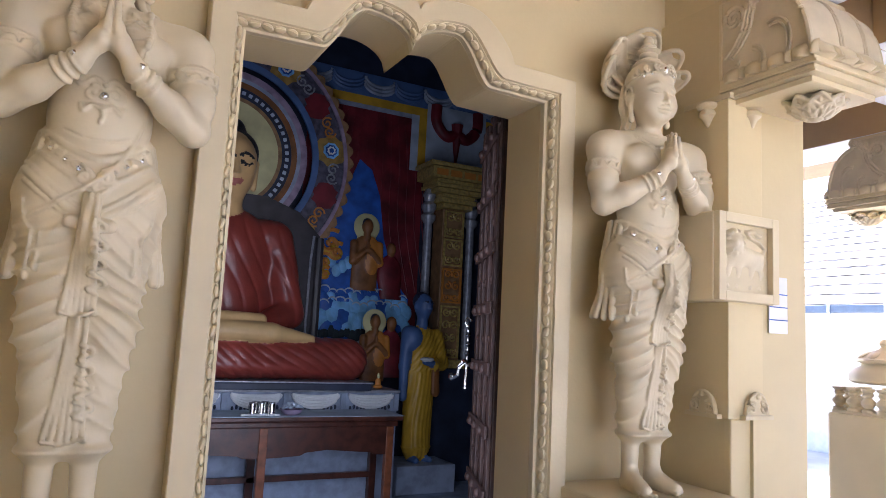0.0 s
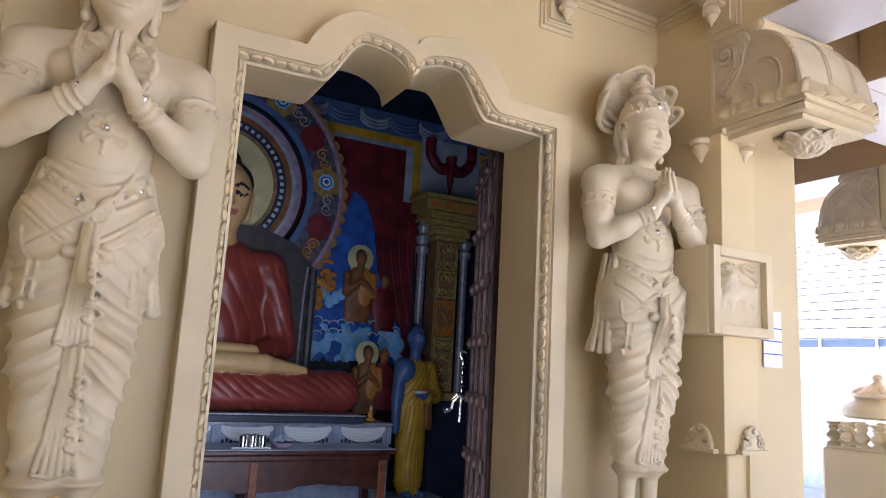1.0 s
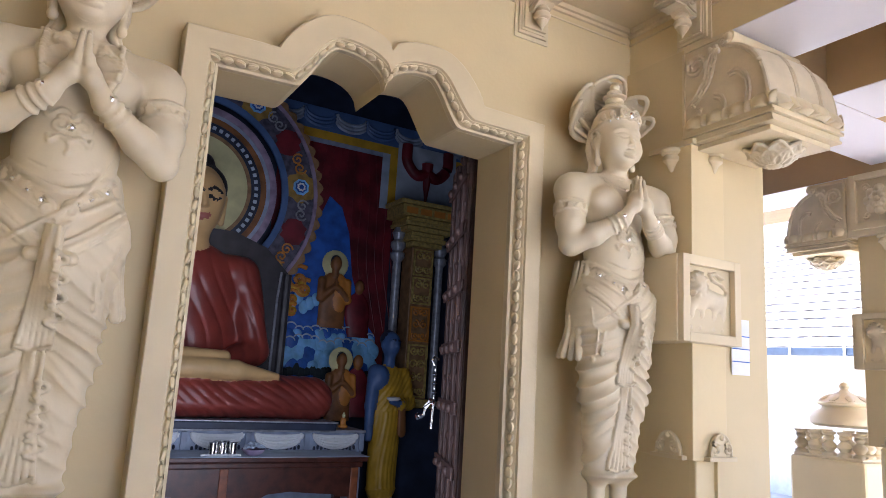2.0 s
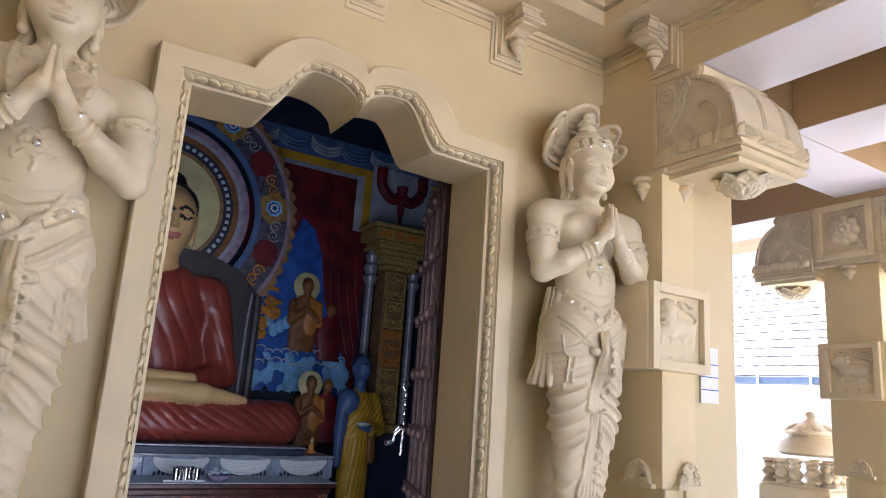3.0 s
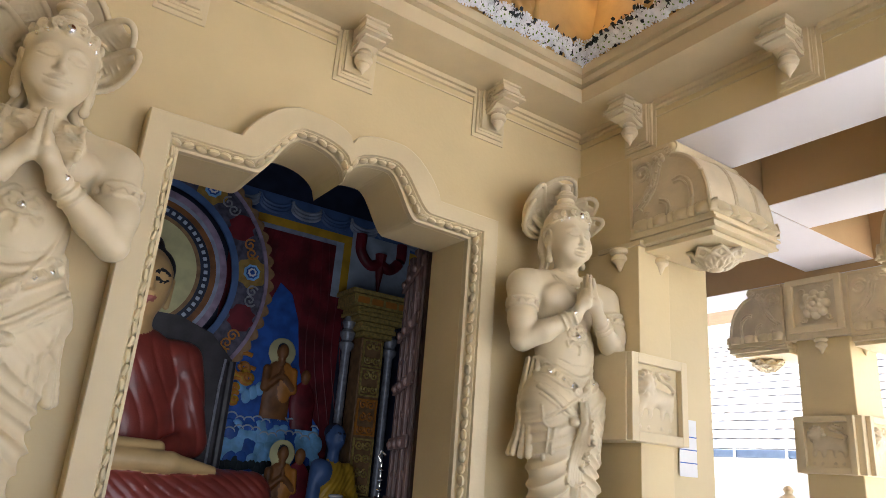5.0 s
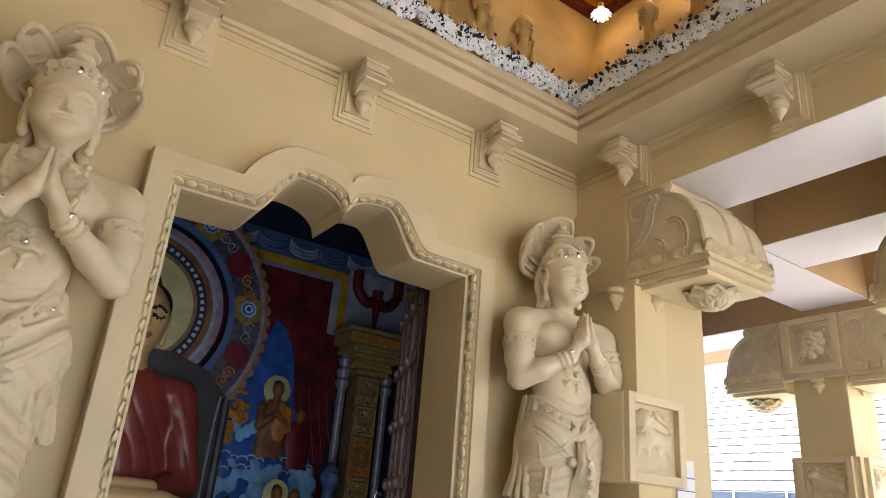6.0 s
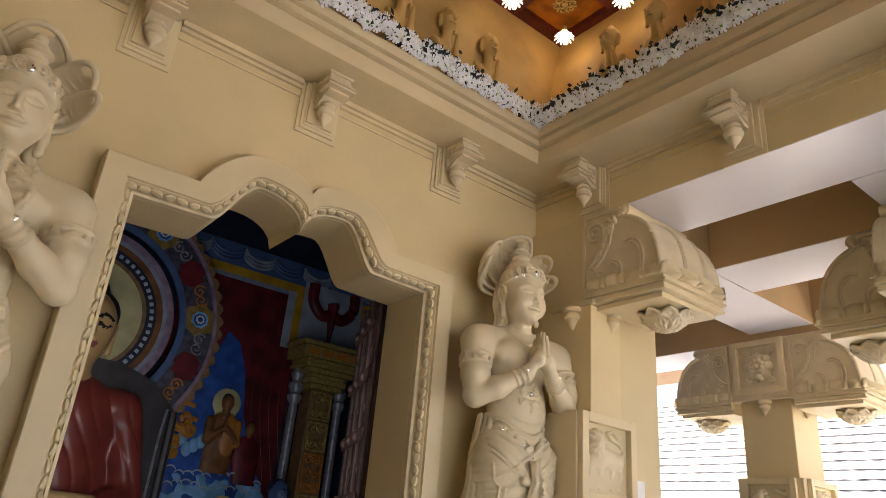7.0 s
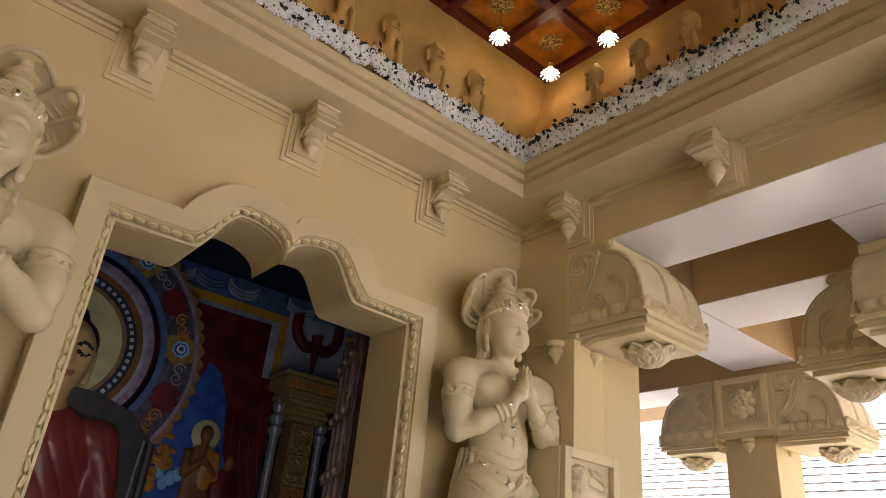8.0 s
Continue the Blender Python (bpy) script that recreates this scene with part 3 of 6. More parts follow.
            h.strand([(a[0], a[1] - 0.010, a[2]), ((a[0] + b[0]) / 2, (a[1] + b[1]) / 2 - 0.006, (a[2] + b[2]) / 2), (b[0], b[1] - 0.010, b[2])], 0.0052, 0.002)
    return h


def guardian_body(shawl):
    """The body: shawl gives an open chest cloth with scalloped edges in place of the bead strings."""
    c = Carving((-0.37, -0.31, -0.02), (0.37, 0.26, 1.80), 0.0052)
    for s in (-1, 1):
        c.limb((s * 0.090, 0.0, 1.03), (s * 0.078, -0.020, 0.64), 0.128, 0.092, 0.05)
        c.limb((s * 0.078, -0.020, 0.64), (s * 0.062, 0.01, 0.27), 0.090, 0.066, 0.05)
    c.ball((0, -0.005, 1.08), (0.218, 0.150, 0.18), 0.06)
    c.ball((0, -0.03, 0.92), (0.15, 0.11, 0.16), 0.06)
    c.limb((0, 0.0, 0.95), (0, 0.0, 0.32), 0.10, 0.062, 0.05)
    for s in (-1, 1):
        c.ball((s * 0.062, 0.0, 0.262), (0.080, 0.085, 0.022), 0.02)

    # cloth folds sweep outwards and down from the pleat; soft troughs with sharper ridges
    X, Y, Z = c.X, c.Y, c.Z
    ax = np.abs(X)
    fade = np.clip((Z - 0.275) / 0.05, 0, 1) * np.clip((1.07 - Z) / 0.12, 0, 1) * np.clip((ax - 0.016) / 0.045, 0, 1)
    for sgn, slope, pitch, depth, shift in ((1, 0.95, 0.072, 0.019, 0.0), (-1, 0.80, 0.068, 0.019, 0.031), (1, 1.5, 0.17, 0.012, 0.02), (-1, 1.4, 0.16, 0.012, 0.07)):
        wob = 0.016 * np.sin(9 * X + 6 * Z + shift * 50) + 0.014 * np.sin(17 * Z - 4 * X + shift * 90)
        phase = (Z * (0.82 + 0.25 * np.clip(Z - 0.3, 0, 1)) + slope * ax - 1.0 * ax * ax + wob + shift) / pitch
        w = np.abs((phase % 1.0) - 0.5) * 2
        side = (0.35 + 0.65 * np.sin(4.3 * X + 6.1 * Z + shift * 30) ** 2) * np.clip(sgn * X / 0.02 + 0.5, 0, 1)
        c.d = c.d - (depth * (w ** 2.4 - 0.30) * fade * side).astype(np.float32)

    # torso
    c.ball((0, 0.0, 1.34), (0.160, 0.115, 0.19), 0.06)
    c.ball((0, -0.03, 1.28), (0.118, 0.092, 0.10), 0.06)
    c.ball((0, 0.01, 1.56), (0.198, 0.118, 0.155), 0.06)
    for s in (-1, 1):
        c.ball((s * 0.092, -0.072, 1.575), (0.096, 0.050, 0.072), 0.035)
        c.ball((s * 0.248, 0.005, 1.628), (0.086, 0.084, 0.086), 0.05)
        c.limb((s * 0.03, 0.02, 1.70), (s * 0.2, 0.01, 1.668), 0.054, 0.054, 0.04)
    c.limb((0, 0.005, 1.64), (0, -0.005, 1.79), 0.062, 0.058, 0.03)
    c.groove([(x, c.front(x, z), z) for x, z in curve([(-0.10, 1.262), (-0.05, 1.242), (0, 1.236), (0.05, 1.242), (0.10, 1.262)], 3)], 0.0045)

    def loop(center, axis, r, thick, k=0.003, n=18):
        axis = Vector(axis).normalized()
        u = axis.orthogonal().normalized()
        v = axis.cross(u)
        c.strand([tuple(Vector(center) + r * (math.cos(a) * u + math.sin(a) * v)) for a in np.linspace(0, 2 * math.pi, n)], thick, k)

    for s in (-1, 1):
        if shawl:
            # two flat cloth fronts with a scalloped hem
            for q in range(7):
                t = q / 6
                c.lay(curve([(s * (0.055 + 0.055 * t), 1.725 - 0.01 * t), (s * (0.050 + 0.075 * t), 1.64), (s * (0.048 + 0.055 * t), 1.56), (s * (0.060 + 0.015 * t), 1.485)], 4), 0.0075, 0.010, lift=0.001)
            for q in range(15):
                t = q / 14
                x, z = s * (0.112 + 0.030 * math.sin(2.4 * t) - 0.050 * t), 1.715 - 0.235 * t
                c.ball((x, c.front(x, z, 0.001), z), (0.0115, 0.009, 0.0125), 0.002)
            c.lay([(s * 0.060, 1.70), (s * 0.085, 1.675), (s * 0.066, 1.655), (s * 0.095, 1.635)], 0.0062, 0.003, lift=0.002)
        else:
            for q in range(15):
                t = q / 14
                x, z = s * 0.088 * (1 - t) ** 0.8, 1.700 - 0.055 * math.sin(t * 1.57)
                c.ball((x, c.front(x, z, 0.001), z), 0.0072, 0.001)
            for q in range(22):
                t = q / 21
                x, z = s * (0.105 * (1 - t) ** 0.75), 1.700 - 0.150 * t
                c.ball((x, c.front(x, z, 0.0), z), 0.0062, 0.001)
    # chest ornament
    y0 = c.front(0, 1.385)
    for s in (-1, 1):
        c.lay([(s * (0.032 + u), 1.392 + v) for u, v in spiral(0, 0, 0.030, 1.3, 1.5, 14, -s)], 0.0090, 0.002, lift=0.001)
        c.lay(curve([(0, 1.335), (s * 0.03, 1.352), (s * 0.055, 1.330), (s * 0.062, 1.352)], 4), 0.0075, 0.002, lift=0.001)
        c.lay(curve([(0, 1.425), (s * 0.03, 1.445), (s * 0.066, 1.420), (s * 0.082, 1.432)], 4), 0.0075, 0.002, lift=0.001)
    c.lay([(0, 1.35), (0.003, 1.31), (-0.003, 1.295)], 0.0075, 0.002, lift=0.001)
    c.ball((0, y0 - 0.004, 1.385), (0.018, 0.011, 0.018), 0.003)
    c.ball((0, y0 - 0.015, 1.385), (0.012, 0.007, 0.012), 0.0, 1)

    # waist roll, jewelled belt and the pointed buckle
    def dip(z0, rise, half, n=19, bend=1.6):
        return [(x, z0 + rise * (abs(x) / half) ** bend) for x in np.linspace(-half, half, n)]

    c.lay(dip(1.175, 0.095, 0.160), 0.0105, 0.004)
    c.lay(dip(1.085, 0.115, 0.175), 0.0085, 0.004)
    for k, (x, z) in enumerate(dip(1.132, 0.105, 0.158, 13)):
        if abs(x) > 0.05:
            s = 1 if x > 0 else -1
            c.lay([(x + s * u, z + v) for u, v in spiral(0, 0, 0.015, 1.2, 0.8 + k, 8)], 0.0052, 0.002, lift=0.002)
    for x in (-0.135, -0.090, -0.050, 0.050, 0.090, 0.135):
        z = 1.120 + 0.105 * (abs(x) / 0.158) ** 1.6
        c.ball((x, c.front(x, z, 0.003), z), (0.0065, 0.005, 0.0065), 0.0, 1)
    y0 = c.front(0, 1.10, 0.003)
    for s in (-1, 1):
        c.strand([(s * (0.030 + u), y0 + abs(u) * 0.1, 1.110 + v) for u, v in spiral(0, 0, 0.026, 1.3, 1.7, 14, -s)], 0.0082, 0.002)
        c.strand([(0, y0, 1.048), (s * 0.030, y0 + 0.004, 1.066), (s * 0.062, y0 + 0.012, 1.098)], 0.0085, 0.004)
        c.strand([(0, y0, 1.075), (s * 0.018, y0, 1.135), (s * 0.040, y0 + 0.006, 1.150)], 0.0065, 0.003)
    # sash: cords from the hips to the knot
    for z0, rise, r in ((0.975, 0.150, 0.0125), (0.998, 0.155, 0.0085), (0.955, 0.135, 0.0065)):
        c.lay(dip(z0, rise, 0.195, 19, 1.35), r, 0.003)
    y0 = c.front(0, 0.965, 0.010)
    c.limb((-0.054, y0 + 0.004, 0.966), (0.056, y0 + 0.004, 0.962), 0.0215, 0.0215, 0.006)
    c.limb((0.0, y0 - 0.004, 0.984), (0.003, y0 - 0.004, 0.944), 0.0240, 0.0240, 0.004)
    # scarf ends hanging at the hips, spreading at the foot
    for s in (-1, 1):
        for k, (dx, dy, sp) in enumerate(((0.0, 0.0, 0.0), (0.010, 0.028, 0.012), (-0.008, -0.030, -0.010), (0.006, 0.052, 0.020))):
            c.strand(curve([(s * (0.160 + dx), dy + 0.02, 1.275), (s * (0.198 + dx), dy + 0.02, 1.08), (s * (0.206 + dx), dy + 0.02, 0.93), (s * (0.222 + dx + sp * 0.5), dy * 1.5 + 0.02, 0.80 + 0.010 * (k % 2))], 4), 0.0110, 0.006, r1=0.0165)
        c.lay(curve([(s * 0.190, 1.03), (s * 0.178, 0.97), (s * 0.150, 0.925)], 3), 0.0065, 0.003)
        for dx, z1 in ((0.0, 0.80), (0.026, 0.825)):
            c.lay([(s * (0.158 - dx), 0.93), (s * (0.163 - dx), z1 + 0.02)], 0.0060, 0.003, lift=0.001)
            x = s * (0.163 - dx)
            c.ball((x, c.front(x, z1, 0.001), z1), (0.011, 0.010, 0.018), 0.003)
    # cord from ribs to hip
    c.lay(curve([(0.140, 1.43), (0.128, 1.32), (0.095, 1.23), (0.03, 1.125), (-0.07, 1.045), (-0.170, 0.975)], 4), 0.0072, 0.003, lift=0.002)
    # hanging pleat in two tiers, each flaring, with a rippled edge
    for z_hi, z_lo, w0, w1, lift in ((1.055, 0.690, 0.020, 0.046, 0.008), (0.672, 0.296, 0.022, 0.056, 0.006)):
        for k in range(6):
            q = -1 + 0.4 * k
            c.lay([(q * (w0 + (w1 - w0) * t * t) - 0.008 * t, z_hi + (z_lo - z_hi) * t) for t in (0, 0.25, 0.5, 0.75, 0.9, 1.0)], 0.0080, 0.003, r1=0.0098, lift=lift)
        c.lay([(-w1 - 0.010, z_lo), (-0.3 * w1, z_lo - 0.012), (0.3 * w1, z_lo - 0.004), (w1 - 0.006, z_lo + 0.008)], 0.0062, 0.004, lift=lift)
        n = 4
        for k in range(n):
            z = z_hi - 0.10 - (z_hi - z_lo - 0.14) * k / n
            b = w0 + 0.022 + 0.004 * k
            c.lay(curve([(w0 * 0.6, z + 0.020), (b, z + 0.010), (b + 0.004, z - 0.006), (w0 * 0.7, z - 0.020), (b * 0.75, z - 0.036)], 3), 0.0066, 0.003, lift=lift * 0.6)
    # arms with bands and bracelets
    for s in (-1, 1):
        c.limb((s * 0.262, 0.0, 1.62), (s * 0.282, -0.040, 1.44), 0.076, 0.068, 0.03)
        c.limb((s * 0.282, -0.040, 1.44), (s * 0.286, -0.050, 1.345), 0.068, 0.054, 0.03)
        c.limb((s * 0.286, -0.052, 1.335), (s * 0.20, -0.115, 1.385), 0.056, 0.054, 0.02)
        c.limb((s * 0.20, -0.115, 1.385), (s * 0.082, -0.188, 1.462), 0.054, 0.035, 0.02)
        c.limb((s * 0.078, -0.188, 1.466), (s * 0.034, -0.203, 1.540), 0.033, 0.030, 0.02)
        c.limb((s * 0.027, -0.20, 1.53), (s * 0.018, -0.195, 1.595), 0.026, 0.020, 0.02, flat=1.7)
        for k, y in enumerate((-0.232, -0.210, -0.188, -0.168)):
            c.limb((s * 0.0165, y, 1.565), (s * 0.0105, y + 0.012, (1.662, 1.684, 1.678, 1.652)[k]), 0.0130, 0.0085, 0.003)
        c.limb((s * 0.032, -0.165, 1.525), (s * 0.018, -0.145, 1.612), 0.015, 0.010, 0.01)
        for t in (0.34, 0.52):
            loop((s * (0.262 + 0.030 * t), -0.055 * t, 1.62 - 0.25 * t), (s * 0.02, -0.045, -0.20), 0.0765, 0.0070)
        for k, a in enumerate(np.linspace(-1.9, 1.9, 7)):
            cx, cy = s * 0.274 + 0.0775 * math.sin(a), -0.022 - 0.0775 * math.cos(a)
            c.strand([(cx + u * math.cos(a), cy + u * math.sin(a), 1.516 + v) for u, v in spiral(0, 0, 0.019, 1.3, k, 10, s)], 0.0062, 0.003)
        c.strand([(s * 0.350, -0.03 + u, 1.530 + v) for u, v in spiral(0, 0, 0.026, 1.4, 0, 14, s)], 0.0085, 0.004)
        for t in (0.62, 0.80, 0.98):
            p = Vector((s * 0.20, -0.115, 1.385)).lerp(Vector((s * 0.082, -0.188, 1.462)), t)
            loop(p, (s * 0.118, 0.073, -0.077), 0.0545 - 0.016 * t, 0.0062)
        c.ball((s * 0.098, -0.217, 1.474), (0.014, 0.008, 0.013), 0.003)
        c.ball((s * 0.098, -0.226, 1.475), (0.006, 0.004, 0.006), 0.0, 1)
    # shins and feet
    for s in (-1, 1):
        c.limb((s * 0.063, 0.012, 0.27), (s * 0.064, 0.02, 0.07), 0.044, 0.036, 0.010)
        c.limb((s * 0.066, 0.03, 0.032), (s * 0.085, -0.13, 0.024), 0.038, 0.031, 0.02)
        c.limb((s * 0.066, 0.0, 0.07), (s * 0.08, -0.09, 0.03), 0.034, 0.03, 0.03)
        for k in range(5):
            c.limb((s * (0.062 + 0.0135 * k), -0.13 + 0.006 * k, 0.02), (s * (0.060 + 0.0155 * k), -0.172 + 0.010 * k, 0.014), 0.0115 - 0.0008 * k, 0.0105 - 0.0008 * k, 0.003)
    return c


def guardian_mesh(shawl, head):
    bm = bmesh.new()
    body = guardian_body(shawl).skin("guardian_body", [M_STATUE, M_GEM])
    for piece in (body, head):
        bm.from_mesh(piece)
    bpy.data.meshes.remove(body)
    me = bpy.data.meshes.new("guardian_statue")
    bm.to_mesh(me)
    bm.free()
    me.materials.append(M_STATUE)
    me.materials.append(M_GEM)
    return me


GY = -0.27
HEAD = guardian_head().skin("guardian_head", [M_STATUE, M_GEM])
GUARDIANS = ((0.574, 0, True, "cream plaster guardian statue with serpent hood, chest cloth and folded palms"),
             (3.020, -7, False, "cream plaster guardian statue with serpent hood, bead strings and folded palms"))
for x, rz, shawl, label in GUARDIANS:
    guardian = tagged(new("guardian_statue", guardian_mesh(shawl, HEAD)), label, "statue", "guardian statues")
    guardian.matrix_world = pose(x, GY, 0.965, 0, 0, rz)
bpy.data.meshes.remove(HEAD)
for k, x in enumerate((0.580, 3.03)):
    ped = thing("statue_pedestal", "cream plaster pedestal under a guardian statue", "pedestal", "statue pedestals", at=(x, GY + 0.02, 0))
    part("plinth", boxes((-0.29, 0.29, -0.25, 0.245, 0.0, 0.86), bevel=0.01), M_WALL, ped)
    part("cap", boxes((-0.36, 0.345, -0.29, 0.247, 0.86, 0.964), bevel=0.012), M_TRIM, ped)

# ---- corbels under the ledge ----
def corbel():
    ob = thing("corbel", "small cream plaster corbel with turned drop on a stepped plate", "corbel", "ceiling corbels")
    bm = bmesh.new()
    for h, d0, d1, z in ((0.112, 0.0, -0.010, -0.288), (0.094, -0.010, -0.024, -0.266), (0.080, -0.024, -0.030, -0.250), (0.072, -0.030, -0.046, -0.238)):
        box(bm, -h, h, d1, d0, z, -0.003, 0.0015)
    part("plate", bm, M_TRIM, ob)
    # neck, then a square nose whose foot steps outwards
    bm = bmesh.new()
    prism(bm, [(0.040, -0.004), (0.040, -0.150), (0.085, -0.150), (0.120, -0.128), (0.150, -0.112), (0.158, -0.004)], lambda u, v, d: (d, -u, v), -0.050, 0.050)
    rings = []
    for z, w, f in ((-0.003, 0.066, 0.206), (-0.014, 0.066, 0.206), (-0.018, 0.056, 0.196), (-0.045, 0.060, 0.206), (-0.068, 0.068, 0.222)):
        rings.append([bm.verts.new((x, -y, z)) for x, y in ((-w, 0.135), (w, 0.135), (w, f), (-w, f))])
    for p, q in zip(rings, rings[1:]):
        for k in range(4):
            bm.faces.new((p[k], p[(k + 1) % 4], q[(k + 1) % 4], q[k]))
    bm.faces.new(rings[0])
    bm.faces.new(rings[-1])
    for z0, z1, w, f in ((-0.079, -0.0685, 0.073, 0.230), (-0.089, -0.0795, 0.066, 0.220), (-0.103, -0.0895, 0.076, 0.236), (-0.116, -0.1035, 0.056, 0.205)):
        box(bm, -w, w, -f, -0.128, z0, z1, 0.0015)
    part("head", bm, M_CARVED, ob)
    for s in (-1, 1):
        bm = bmesh.new()
        tube(bm, [(s * 0.052, -0.085 - u, -0.062 + v) for u, v in spiral(0, 0, 0.036, 1.4, 0.6, 18, 1)], 0.0075, 6)
        tube(bm, [(s * 0.052, -0.050, -0.125), (s * 0.054, -0.080, -0.118), (s * 0.054, -0.118, -0.100), (s * 0.053, -0.130, -0.060)], 0.0065, 6)
        blob(bm, (s * 0.052, -0.122, -0.030), (0.008, 0.013, 0.010), 8, 5)
        smooth(part("ear_scroll", bm, M_CARVED, ob))
    bm = bmesh.new()
    lathe(bm, [(0.030, -0.128), (0.038, -0.140), (0.039, -0.150), (0.028, -0.158), (0.042, -0.168), (0.047, -0.182), (0.043, -0.196), (0.030, -0.204), (0.034, -0.210), (0.026, -0.224), (0.012, -0.243), (0.003, -0.262)], (0, -0.096, 0.0), seg=16)
    smooth(part("drop", bm, M_CARVED, ob))
    return ob


first = corbel()
first.matrix_world = pose(0.952, -0.001, Z_LED)
north = [0.952, 1.80, 2.655]
east = [-0.475, -1.40, -2.32, -3.24]
for x in north[1:]:
    copy_thing(first, pose(x, -0.001, Z_LED))
for y in east:
    copy_thing(first, pose(XE - 0.001, y, Z_LED, 0, 0, -90))


def cornice(name, rows, face):
    """Stepped string moulding between the corbels."""
    bm = bmesh.new()
    for a, b in rows:
        for d, z0, z1 in ((0.009, 3.640, 3.648), (0.018, 3.684, 3.700), (0.012, 3.700, 3.706), (0.032, 3.706, Z_LED - 0.002)):
            if face == "n":
                box(bm, a, b, -d, 0.0, z0, z1)
            else:
                box(bm, XE - d, XE, a, b, z0, z1)
    return setting(name, bm, M_TRIM, "cream stepped string moulding under the ledge", "moulding")


def gaps(a, b, mids, half=0.114):
    cuts = sorted(mids)
    ends = [a] + [e for m in cuts for e in (m - half, m + half)] + [b]
    return [(p, q) for p, q in zip(ends[::2], ends[1::2]) if q > p + 0.01]


cornice("moulding_north", gaps(XW, XE - 0.035, north), "n")
cornice("moulding_east", gaps(YS, -0.001, east), "e")


# ---- columns, brackets and lotus drops ----
def lotus_mesh():
    """An open lotus hanging upside down, 0.25 wide: two rows of petals with rolled rims round a bud."""
    c = Carving((-0.16, -0.16, -0.14), (0.16, 0.16, 0.02), 0.0052)
    c.ball((0, 0, 0.0), (0.102, 0.102, 0.086), 0.01)
    for n, off, th0, th1, grow, r in ((8, 0.0, 0.10, 0.98, 1.18, 0.0098), (8, 0.5, 0.42, 1.16, 1.10, 0.0090)):
        for k in range(n):
            a = 2 * math.pi * (k + off) / n

            def on(u, v, out=1.0):
                th = th0 + (th1 - th0) * u
                w = 0.40 * v * (math.sin(math.pi * min(1, 0.18 + 0.82 * (1 - u))) ** 0.6) / max(0.45, math.cos(th))
                lip = 1 + 0.16 * (1 - u) ** 2 * (grow - 1) / 0.18
                return (0.104 * out * lip * math.cos(th) * math.cos(a + w), 0.104 * out * lip * math.cos(th) * math.sin(a + w), -0.092 * out * math.sin(th))
            for v in (-0.6, 0.0, 0.6):
                c.strand([on(u, v, 0.98) for u in (0.05, 0.3, 0.55, 0.8)], 0.012, 0.004)
            c.strand([on(u, -1, 1.10) for u in (1.0, 0.75, 0.5, 0.25, 0.05)] + [on(0.0, v, 1.16) for v in (-0.5, 0, 0.5)] + [on(u, 1, 1.10) for u in (0.05, 0.25, 0.5, 0.75, 1.0)], r, 0.003)
    c.ball((0, 0, -0.078), (0.044, 0.044, 0.034), 0.004)
    return c.skin("lotus_drop", M_CARVED)


LOTUS = lotus_mesh()


